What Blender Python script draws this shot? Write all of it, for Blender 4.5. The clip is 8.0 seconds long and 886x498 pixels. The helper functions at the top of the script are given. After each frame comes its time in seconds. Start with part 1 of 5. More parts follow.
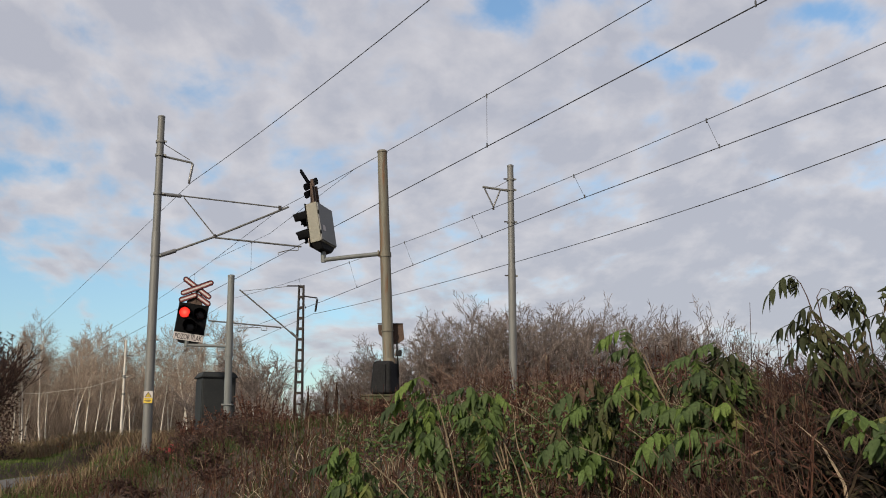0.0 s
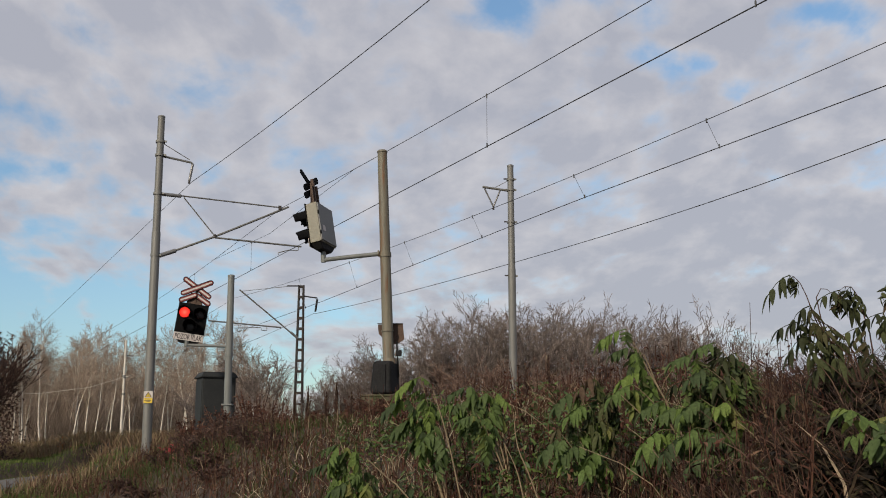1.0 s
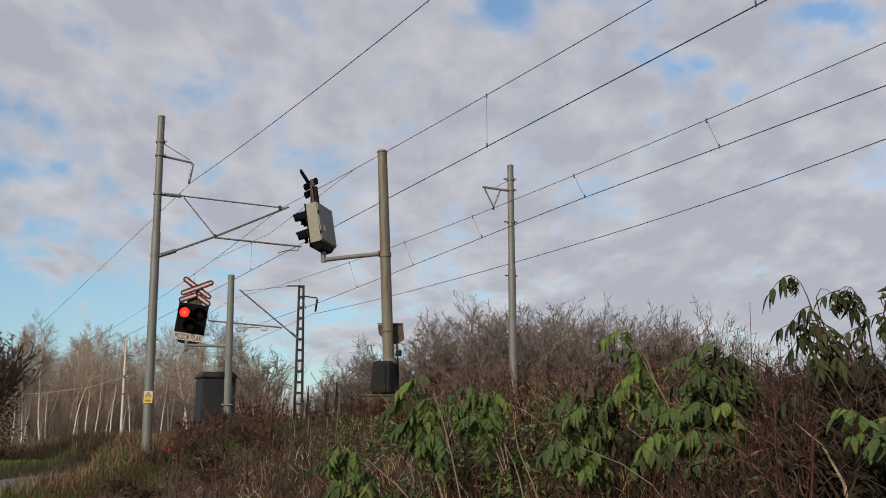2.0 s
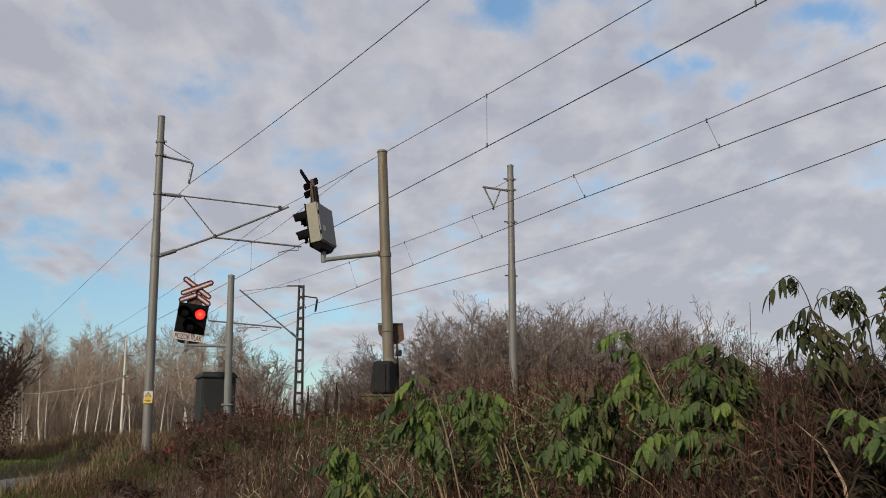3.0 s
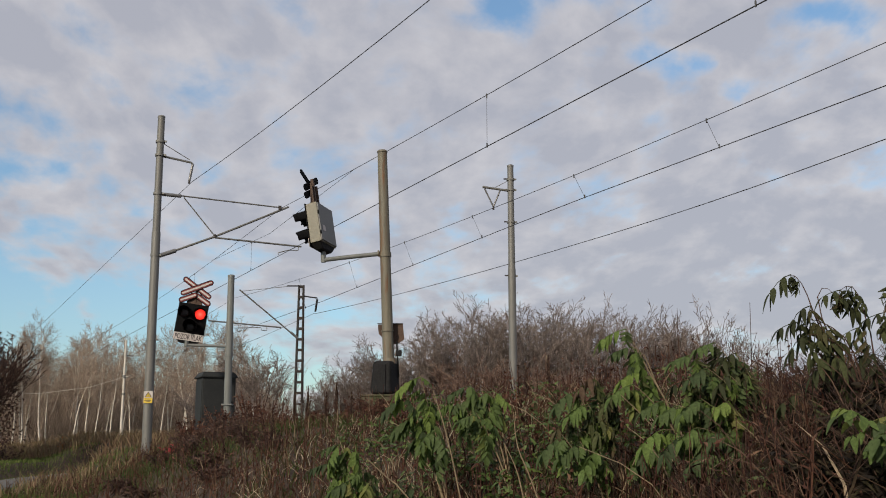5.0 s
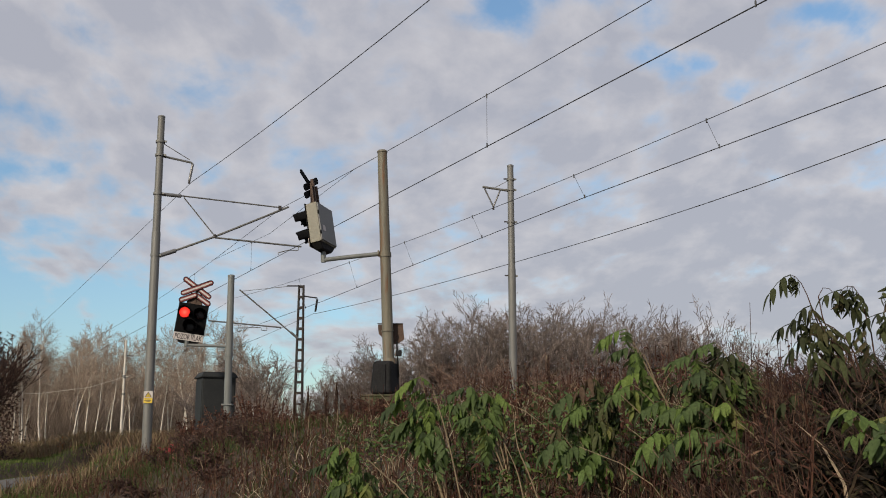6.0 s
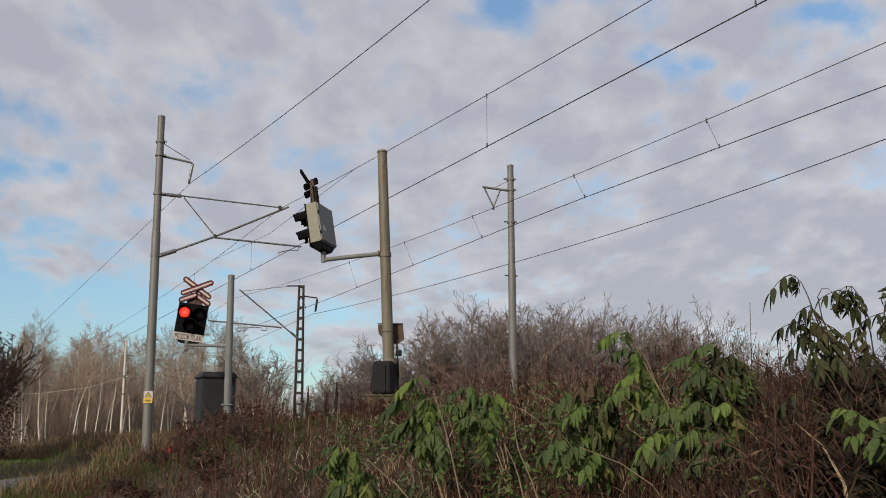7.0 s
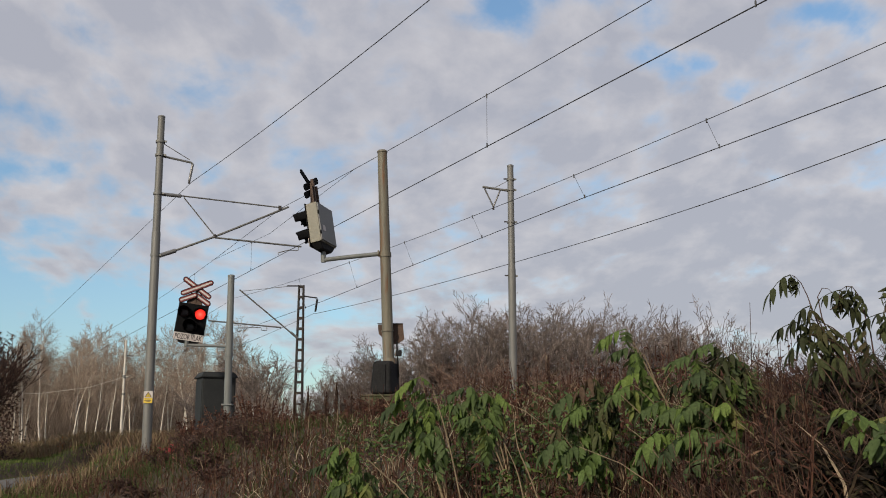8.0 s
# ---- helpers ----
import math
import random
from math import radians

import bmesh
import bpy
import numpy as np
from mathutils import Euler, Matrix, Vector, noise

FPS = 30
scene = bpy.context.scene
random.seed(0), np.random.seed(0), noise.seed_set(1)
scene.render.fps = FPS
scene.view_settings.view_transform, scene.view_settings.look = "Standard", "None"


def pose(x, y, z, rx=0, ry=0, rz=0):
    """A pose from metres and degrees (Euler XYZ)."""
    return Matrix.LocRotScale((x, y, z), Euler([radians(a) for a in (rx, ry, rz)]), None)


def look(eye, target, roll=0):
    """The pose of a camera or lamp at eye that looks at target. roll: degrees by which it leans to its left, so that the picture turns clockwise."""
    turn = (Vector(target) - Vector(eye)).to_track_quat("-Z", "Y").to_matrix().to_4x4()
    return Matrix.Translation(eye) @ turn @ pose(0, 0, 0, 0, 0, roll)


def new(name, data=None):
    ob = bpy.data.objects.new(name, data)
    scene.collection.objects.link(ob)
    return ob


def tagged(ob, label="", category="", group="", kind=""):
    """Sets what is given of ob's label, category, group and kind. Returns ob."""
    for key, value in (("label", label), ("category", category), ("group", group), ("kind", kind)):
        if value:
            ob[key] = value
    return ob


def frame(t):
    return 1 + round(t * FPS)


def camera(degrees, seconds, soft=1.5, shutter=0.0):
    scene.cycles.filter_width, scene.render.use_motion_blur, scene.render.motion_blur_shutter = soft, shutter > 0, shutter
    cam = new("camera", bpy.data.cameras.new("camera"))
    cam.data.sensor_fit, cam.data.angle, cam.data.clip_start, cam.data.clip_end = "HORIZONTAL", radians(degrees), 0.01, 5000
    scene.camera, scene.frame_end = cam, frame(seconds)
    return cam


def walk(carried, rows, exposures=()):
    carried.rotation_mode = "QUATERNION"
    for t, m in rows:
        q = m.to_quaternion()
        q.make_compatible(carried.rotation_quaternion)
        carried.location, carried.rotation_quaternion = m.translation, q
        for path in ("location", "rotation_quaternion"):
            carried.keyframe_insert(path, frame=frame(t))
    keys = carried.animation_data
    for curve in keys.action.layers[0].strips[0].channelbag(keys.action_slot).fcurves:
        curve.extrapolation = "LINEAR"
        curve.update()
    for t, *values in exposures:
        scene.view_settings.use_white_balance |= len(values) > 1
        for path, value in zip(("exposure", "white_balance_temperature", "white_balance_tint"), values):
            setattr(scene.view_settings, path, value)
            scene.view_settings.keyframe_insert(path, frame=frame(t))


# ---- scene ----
cam = camera(46.5, 8.0, soft=1.0)
EYE = (0.0, 0.0, 1.6)
STAND = pose(*EYE, 100.83, 0, 0)
walk(cam, [(0.0, STAND), (8.0, STAND)], [(0.0, 0.14), (0.1, 0.12), (0.3, 0.06), (0.6, 0.0), (8.0, 0.0)])

# ---------------------------------------------------------------- sky and sun
SUN_AZ, SUN_EL = radians(-150), radians(26)      # from +y towards +x


def nd(tree, kind, **values):
    n = tree.nodes.new(kind)
    for key, value in values.items():
        if key in n.inputs:
            n.inputs[key].default_value = value
    return n


def mathn(tree, op, a, b=None, clamp=False):
    n = tree.nodes.new("ShaderNodeMath")
    n.operation, n.use_clamp = op, clamp
    for i, v in enumerate((a, b)):
        if v is None:
            continue
        if isinstance(v, (int, float)):
            n.inputs[i].default_value = v
        else:
            tree.links.new(v, n.inputs[i])
    return n.outputs[0]


def ramp(tree, fac, stops, mode="LINEAR"):
    n = tree.nodes.new("ShaderNodeValToRGB")
    n.color_ramp.interpolation = mode
    els = n.color_ramp.elements
    while len(els) < len(stops):
        els.new(0.5)
    for e, (pos, col) in zip(els, stops):
        e.position = pos
        e.color = (*col, 1) if len(col) == 3 else col
    if fac is not None:
        tree.links.new(fac, n.inputs[0])
    return n.outputs[0]


def mixc(tree, fac, a, b, blend="MIX"):
    n = tree.nodes.new("ShaderNodeMix")
    n.data_type, n.blend_type = "RGBA", blend
    for sock, v in ((n.inputs[0], fac), (n.inputs[6], a), (n.inputs[7], b)):
        if isinstance(v, (int, float)):
            sock.default_value = v
        elif isinstance(v, tuple):
            sock.default_value = (*v, 1)
        else:
            tree.links.new(v, sock)
    return n.outputs[2]


RIFTS = [(-0.426, 0.338, 0.047, 0.022, 0.34), (-0.438, 0.278, 0.022, 0.016, 0.30), (-0.345, 0.41, 0.033, 0.028, -0.12), (-0.165, 0.293, 0.050, 0.028, -0.16),
         (-0.264, 0.362, 0.025, 0.019, 0.13), (0.059, 0.443, 0.033, 0.019, 0.34), (-0.095, 0.426, 0.027, 0.014, 0.12), (0.149, 0.395, 0.016, 0.010, 0.20),
         (0.206, 0.389, 0.041, 0.013, 0.28), (0.267, 0.395, 0.014, 0.012, 0.26), (0.295, 0.361, 0.018, 0.012, 0.32), (0.406, 0.438, 0.036, 0.014, 0.34),
         (0.181, 0.335, 0.033, 0.014, 0.16), (0.384, 0.325, 0.025, 0.019, 0.20), (0.258, 0.266, 0.020, 0.008, 0.22), (0.308, 0.102, 0.049, 0.014, 0.30)]


def make_world():
    w = bpy.data.worlds.new("sky")
    scene.world = w
    w.use_nodes = True
    t = w.node_tree
    t.nodes.clear()
    out = nd(t, "ShaderNodeOutputWorld")
    bg = nd(t, "ShaderNodeBackground", Strength=1.0)
    t.links.new(bg.outputs[0], out.inputs[0])
    sky = nd(t, "ShaderNodeTexSky")
    sky.sky_type, sky.sun_disc = "NISHITA", False
    sky.sun_elevation, sky.sun_rotation = SUN_EL, SUN_AZ
    sky.air_density, sky.dust_density, sky.ozone_density = 1.0, 0.6, 1.6
    co = nd(t, "ShaderNodeTexCoord").outputs["Generated"]
    sep = nd(t, "ShaderNodeSeparateXYZ")
    t.links.new(co, sep.inputs[0])
    x, y, z = sep.outputs
    blue = mixc(t, 1.0, sky.outputs[0], ramp(t, z, [(0.0, (0.079, 0.096, 0.104)), (0.18, (0.112, 0.124, 0.126)), (0.45, (0.130, 0.145, 0.146))]), "MULTIPLY")
    den = mathn(t, "ADD", mathn(t, "MAXIMUM", z, 0.0), 0.30)
    comb = nd(t, "ShaderNodeCombineXYZ")
    t.links.new(mathn(t, "DIVIDE", x, den), comb.inputs[0])
    t.links.new(mathn(t, "MULTIPLY", mathn(t, "DIVIDE", y, den), 0.75), comb.inputs[1])
    comb.inputs[2].default_value = 4.3
    warp = nd(t, "ShaderNodeTexNoise", Scale=1.6, Detail=2.0)
    t.links.new(comb.outputs[0], warp.inputs["Vector"])
    push = nd(t, "ShaderNodeVectorMath")
    push.operation = "MULTIPLY_ADD"
    t.links.new(warp.outputs["Color"], push.inputs[0])
    push.inputs[1].default_value = (0.22, 0.16, 0.0)
    t.links.new(comb.outputs[0], push.inputs[2])
    big = nd(t, "ShaderNodeTexNoise", Scale=8.5, Detail=7.0, Roughness=0.52)
    t.links.new(push.outputs[0], big.inputs["Vector"])
    wide = nd(t, "ShaderNodeTexNoise", Scale=0.45, Detail=2.0)
    t.links.new(comb.outputs[0], wide.inputs["Vector"])
    # the deck of cloud opens towards the left and the low sky there
    open_ = mathn(t, "MULTIPLY", mathn(t, "ADD", mathn(t, "MULTIPLY", x, -1.0), -0.12, True), 1.5)
    low = mathn(t, "SUBTRACT", 0.33, z, True)
    gap = mathn(t, "MULTIPLY", open_, mathn(t, "MULTIPLY", low, 3.4))
    dens = mathn(t, "SUBTRACT", mathn(t, "ADD", big.outputs[0], mathn(t, "MULTIPLY", wide.outputs[0], 0.25)), gap)
    rim = mathn(t, "MULTIPLY", mathn(t, "MULTIPLY", mathn(t, "SUBTRACT", -0.035, x, True), 2.6), mathn(t, "MULTIPLY", mathn(t, "SUBTRACT", 0.165, z, True), 14.0))
    dens = mathn(t, "SUBTRACT", dens, mathn(t, "MINIMUM", rim, 0.30))
    shut = mathn(t, "MULTIPLY", mathn(t, "ADD", x, 0.06, True), mathn(t, "MULTIPLY", low, 1.3))
    dens = mathn(t, "ADD", dens, shut)
    # rifts in the deck: direction across and up, half-widths, depth
    flat = mathn(t, "MAXIMUM", y, 0.05)
    ragged = nd(t, "ShaderNodeSeparateXYZ")
    rag = nd(t, "ShaderNodeTexNoise", Scale=9.0, Detail=5.0, Roughness=0.6)
    t.links.new(co, rag.inputs["Vector"])
    t.links.new(rag.outputs["Color"], ragged.inputs[0])
    u = mathn(t, "ADD", mathn(t, "DIVIDE", x, flat), mathn(t, "MULTIPLY", mathn(t, "SUBTRACT", ragged.outputs[0], 0.5), 0.10))
    v = mathn(t, "ADD", mathn(t, "DIVIDE", z, flat), mathn(t, "MULTIPLY", mathn(t, "SUBTRACT", ragged.outputs[1], 0.5), 0.05))
    rifts = None
    for u0, v0, a, b, deep in RIFTS:
        du = mathn(t, "DIVIDE", mathn(t, "SUBTRACT", u, u0), a * 2.1)
        dv = mathn(t, "DIVIDE", mathn(t, "SUBTRACT", v, v0), b * 2.1)
        near = mathn(t, "SUBTRACT", 1.0, mathn(t, "ADD", mathn(t, "MULTIPLY", du, du), mathn(t, "MULTIPLY", dv, dv)), True)
        near = mathn(t, "MULTIPLY", mathn(t, "MULTIPLY", near, near), deep * 0.8)
        rifts = near if rifts is None else mathn(t, "ADD", rifts, near)
    lumps = mathn(t, "MULTIPLY", mathn(t, "SUBTRACT", big.outputs[0], 0.5), 0.30)
    dens = mathn(t, "SUBTRACT", mathn(t, "ADD", mathn(t, "ADD", dens, lumps), 0.05), rifts)
    cover = ramp(t, dens, [(0.27, (0, 0, 0)), (0.64, (1, 1, 1))], "EASE")
    shade = nd(t, "ShaderNodeTexNoise", Scale=10.0, Detail=6.0, Roughness=0.55)
    t.links.new(push.outputs[0], shade.inputs["Vector"])
    thick = mathn(t, "ADD", mathn(t, "MULTIPLY", shade.outputs[0], 0.6), mathn(t, "MULTIPLY", dens, 0.4))
    cloud = ramp(t, thick, [(0.40, (0.635, 0.615, 0.635)), (0.53, (0.525, 0.517, 0.555)), (0.64, (0.435, 0.44, 0.495))])
    cover = mathn(t, "MULTIPLY", cover, 0.93)
    t.links.new(mixc(t, cover, blue, cloud), bg.inputs[0])


make_world()
sun = new("sun", bpy.data.lights.new("sun", "SUN"))
sun.data.energy, sun.data.angle, sun.data.color = 3.5, radians(2.0), (1.0, 0.87, 0.70)
sun.matrix_basis = look((0, 0, 0), (-math.sin(SUN_AZ) * math.cos(SUN_EL), -math.cos(SUN_AZ) * math.cos(SUN_EL), -math.sin(SUN_EL)))


# ---------------------------------------------------------------- materials
def material(name, stops, scale=6.0, rough=0.7, metal=0.0, bump=0.2, fine=60.0, by="noise", stains=None, stretch=(1, 1, 1), spec=0.5, sheer=0.0, dent=0.01):
    """stops: colour ramp over noise ("noise"), over the piece ("island") or over the object ("object")."""
    m = bpy.data.materials.new(name)
    m.use_nodes = True
    t = m.node_tree
    b = t.nodes["Principled BSDF"]
    b.inputs["Roughness"].default_value, b.inputs["Metallic"].default_value = rough, metal
    b.inputs["Specular IOR Level"].default_value = spec
    mp = nd(t, "ShaderNodeMapping")
    mp.inputs["Scale"].default_value = stretch
    t.links.new(nd(t, "ShaderNodeTexCoord").outputs["Object"], mp.inputs["Vector"])
    n1 = nd(t, "ShaderNodeTexNoise", Scale=scale, Detail=5.0, Roughness=0.6)
    n2 = nd(t, "ShaderNodeTexNoise", Scale=fine, Detail=3.0)
    for n in (n1, n2):
        t.links.new(mp.outputs[0], n.inputs["Vector"])
    if by == "noise":
        fac = n1.outputs[0]
    elif by == "island":
        fac = nd(t, "ShaderNodeNewGeometry").outputs["Random Per Island"]
    else:
        fac = nd(t, "ShaderNodeObjectInfo").outputs["Random"]
    col = ramp(t, fac, stops)
    lo, hi = (0.72, 1.2) if bump >= 0.2 or by != "noise" else (0.91, 1.07)
    grain = ramp(t, n2.outputs[0], [(0.3, (lo, lo, lo)), (0.7, (hi, hi, hi))])
    col = mixc(t, 1.0, col, grain, "MULTIPLY")
    if stains:
        n3 = nd(t, "ShaderNodeTexNoise", Scale=scale * 0.6, Detail=6.0, Roughness=0.7)
        t.links.new(mp.outputs[0], n3.inputs["Vector"])
        col = mixc(t, ramp(t, n3.outputs[0], [(stains[1], (0, 0, 0)), (stains[1] + 0.12, (1, 1, 1))]), col, stains[0])
    t.links.new(col, b.inputs["Base Color"])
    rr = mathn(t, "ADD", mathn(t, "MULTIPLY", n1.outputs[0], 0.25), rough - 0.12, True)
    t.links.new(rr, b.inputs["Roughness"])
    if bump:
        bp = nd(t, "ShaderNodeBump", Strength=bump, Distance=dent)
        t.links.new(n2.outputs[0], bp.inputs["Height"])
        t.links.new(bp.outputs[0], b.inputs["Normal"])
    if sheer:
        tr = nd(t, "ShaderNodeBsdfTranslucent")
        t.links.new(col, tr.inputs[0])
        mx = nd(t, "ShaderNodeMixShader", Fac=sheer)
        t.links.new(b.outputs[0], mx.inputs[1])
        t.links.new(tr.outputs[0], mx.inputs[2])
        t.links.new(mx.outputs[0], t.nodes["Material Output"].inputs[0])
    return m


def glow(name, colour, strength):
    m = bpy.data.materials.new(name)
    m.use_nodes = True
    t = m.node_tree
    b = t.nodes["Principled BSDF"]
    away = nd(t, "ShaderNodeVectorMath")
    away.operation = "LENGTH"
    t.links.new(nd(t, "ShaderNodeTexCoord").outputs["Object"], away.inputs[0])
    t.links.new(ramp(t, mathn(t, "MULTIPLY", away.outputs["Value"], 9.0), [(0.0, (colour[0], colour[1] * 3.0, colour[2] * 3.0)), (0.45, colour), (1.0, (colour[0] * 0.62, colour[1] * 0.3, colour[2] * 0.3))]), b.inputs["Emission Color"])
    b.inputs["Base Color"].default_value = (*colour, 1)
    b.inputs["Emission Strength"].default_value = strength
    return m


STEEL = material("galvanised_steel", [(0.3, (0.125, 0.125, 0.118)), (0.7, (0.185, 0.182, 0.17))], 2.5, 0.6, 0.3, 0.1, 40, stretch=(3, 3, 0.5))
PAINT_GREY = material("grey_pole_paint", [(0.3, (0.115, 0.125, 0.12)), (0.7, (0.17, 0.178, 0.17))], 3, 0.6, 0.0, 0.12, 45, stretch=(4, 4, 0.6))
PAINT_CREAM = material("weathered_cream_paint", [(0.3, (0.100, 0.094, 0.070)), (0.7, (0.168, 0.150, 0.108))], 3, 0.6, 0.0, 0.15, 45, stains=((0.13, 0.066, 0.030), 0.535), stretch=(6, 6, 0.55))
BOX_GREY = material("grey_enamel", [(0.3, (0.105, 0.107, 0.102)), (0.7, (0.145, 0.145, 0.137))], 4, 0.5, 0.0, 0.08, 60, stains=((0.17, 0.16, 0.12), 0.64))
BOX_SIDE = material("cream_enamel", [(0.3, (0.165, 0.158, 0.118)), (0.7, (0.215, 0.20, 0.155))], 4, 0.55, 0.0, 0.08, 60)
BLACK = material("black_enamel", [(0.3, (0.004, 0.004, 0.0045)), (0.7, (0.008, 0.008, 0.0085))], 5, 0.75, 0, 0.05, 80, spec=0.06)
HOOD_BLACK = material("matt_black_hood", [(0.3, (0.004, 0.004, 0.0045)), (0.7, (0.008, 0.008, 0.0085))], 5, 0.85, 0, 0.05, 80, spec=0.05)
TAR = material("black_tar_coat", [(0.3, (0.008, 0.0082, 0.009)), (0.7, (0.018, 0.018, 0.019))], 4, 0.75, 0, 0.5, 30, spec=0.2)
RED_PAINT = material("dull_red_paint", [(0.3, (0.125, 0.017, 0.016)), (0.7, (0.18, 0.028, 0.025))], 6, 0.5, 0, 0.05, 80)
WHITE_PAINT = material("aged_white_paint", [(0.3, (0.42, 0.385, 0.37)), (0.7, (0.54, 0.50, 0.475))], 6, 0.55, 0, 0.05, 80)
YELLOW = material("yellow_sign_paint", [(0.3, (0.60, 0.42, 0.03)), (0.7, (0.70, 0.50, 0.05))], 6, 0.5, 0, 0.03, 80)
RED_GLASS = material("dark_red_glass", [(0.3, (0.014, 0.002, 0.002)), (0.7, (0.022, 0.003, 0.003))], 9, 0.35, 0, 0.05, 80)
DARK_GLASS = material("dark_lens_glass", [(0.3, (0.008, 0.008, 0.008)), (0.7, (0.014, 0.014, 0.014))], 9, 0.35, 0, 0.05, 80)
LIT = glow("lit_red_lamp", (1.0, 0.055, 0.035), 1.35)
WIRE = material("weathered_wire", [(0.3, (0.035, 0.035, 0.038)), (0.7, (0.06, 0.06, 0.06))], 3, 0.55, 0.3, 0, 40)
RUST = material("rusty_brown_steel", [(0.3, (0.055, 0.035, 0.026)), (0.7, (0.11, 0.066, 0.045))], 5, 0.8, 0.1, 0.3, 40)
LATTICE = material("dark_lattice_steel", [(0.3, (0.015, 0.012, 0.011)), (0.7, (0.034, 0.025, 0.021))], 4, 0.75, 0.1, 0.2, 40)
INSULATOR = material("grey_insulator", [(0.3, (0.10, 0.10, 0.105)), (0.7, (0.17, 0.17, 0.17))], 9, 0.3, 0, 0.05, 80)
CABINET = material("dark_grey_cabinet_plastic", [(0.3, (0.018, 0.020, 0.021)), (0.7, (0.032, 0.034, 0.034))], 2.2, 0.65, 0, 0.15, 50, stains=((0.05, 0.047, 0.04), 0.62), spec=0.2)
CONCRETE = material("mossy_concrete", [(0.3, (0.055, 0.046, 0.030)), (0.7, (0.115, 0.095, 0.060))], 5, 0.9, 0, 0.6, 35, stains=((0.05, 0.055, 0.022), 0.5))
PALE_CONCRETE = material("pale_concrete_pole", [(0.3, (0.46, 0.42, 0.36)), (0.7, (0.60, 0.56, 0.49))], 3, 0.85, 0, 0.3, 30)
ASPHALT = material("worn_asphalt", [(0.3, (0.075, 0.072, 0.068)), (0.7, (0.12, 0.115, 0.108))], 1.3, 0.9, 0, 0.5, 70)
SOIL = material("soil_with_litter", [(0.25, (0.024, 0.017, 0.012)), (0.45, (0.050, 0.030, 0.020)), (0.62, (0.066, 0.046, 0.027)), (0.8, (0.042, 0.050, 0.019))], 1.1, 0.95, 0, 1.0, 22, dent=0.06)
WEEDS = material("dead_weeds", [(0.0, (0.052, 0.027, 0.020)), (0.22, (0.112, 0.050, 0.034)), (0.38, (0.105, 0.058, 0.036)), (0.52, (0.042, 0.028, 0.018)), (0.66, (0.050, 0.052, 0.020)), (0.88, (0.070, 0.046, 0.028)), (0.965, (0.24, 0.18, 0.12)), (1.0, (0.42, 0.34, 0.25))], 3, 0.85, 0, 0, 30, by="island", sheer=0.15, spec=0.2)
RUSSET = material("russet_dead_stalks", [(0.0, (0.038, 0.018, 0.014)), (0.4, (0.076, 0.034, 0.025)), (0.75, (0.115, 0.054, 0.037)), (1.0, (0.19, 0.115, 0.075))], 3, 0.85, 0, 0, 30, by="island", sheer=0.1, spec=0.2)
GRASS = material("autumn_grass", [(0.0, (0.032, 0.050, 0.013)), (0.6, (0.050, 0.078, 0.020)), (0.94, (0.072, 0.070, 0.028)), (1.0, (0.15, 0.12, 0.065))], 3, 0.8, 0, 0, 30, by="island", sheer=0.2, spec=0.25)
LAWN = material("green_lawn_grass", [(0.0, (0.055, 0.085, 0.018)), (0.7, (0.095, 0.135, 0.030)), (1.0, (0.16, 0.16, 0.06))], 3, 0.8, 0, 0, 30, by="island", sheer=0.2, spec=0.25)
STRAW = material("straw_grass", [(0.0, (0.10, 0.060, 0.040)), (0.35, (0.17, 0.11, 0.068)), (0.7, (0.12, 0.10, 0.048)), (1.0, (0.27, 0.20, 0.125))], 3, 0.85, 0, 0, 30, by="island", sheer=0.2, spec=0.2)
PALE_STALK = material("bleached_stalks", [(0.0, (0.24, 0.18, 0.11)), (0.6, (0.38, 0.31, 0.21)), (1.0, (0.55, 0.48, 0.36))], 3, 0.8, 0, 0, 30, by="island", spec=0.25)
# bramble with the shade of the bank's right corner put into its colour
BRAMBLE = material("shade_dark_bramble", [(0.0, (0.010, 0.008, 0.006)), (0.6, (0.024, 0.018, 0.012)), (0.9, (0.040, 0.036, 0.018)), (1.0, (0.07, 0.045, 0.03))], 3, 0.8, 0, 0, 30, by="island", spec=0.2)
CREEPER = material("low_green_leaves", [(0.0, (0.035, 0.062, 0.016)), (0.6, (0.065, 0.11, 0.026)), (1.0, (0.12, 0.17, 0.04))], 3, 0.6, 0, 0, 30, by="island", sheer=0.2)
LEAF = material("elder_leaf", [(0.0, (0.052, 0.076, 0.034)), (0.35, (0.084, 0.124, 0.043)), (0.7, (0.118, 0.180, 0.048)), (0.9, (0.156, 0.222, 0.054)), (1.0, (0.18, 0.178, 0.06))], 30, 0.65, 0, 0.35, 70, by="object", sheer=0.35, spec=0.22)
DARK_LEAF = material("dark_wilted_leaf", [(0.0, (0.034, 0.040, 0.021)), (0.5, (0.056, 0.066, 0.030)), (0.85, (0.080, 0.092, 0.038)), (1.0, (0.095, 0.062, 0.042))], 30, 0.7, 0, 0.35, 70, by="object", sheer=0.3, spec=0.15)
CANE = material("brown_dead_cane", [(0.0, (0.030, 0.017, 0.014)), (0.6, (0.072, 0.041, 0.030)), (1.0, (0.18, 0.115, 0.08))], 3, 0.8, 0, 0, 30, by="island", spec=0.25)
STEM = material("green_brown_stem", [(0.3, (0.15, 0.11, 0.064)), (0.7, (0.26, 0.20, 0.12))], 12, 0.75, 0, 0.2, 60)
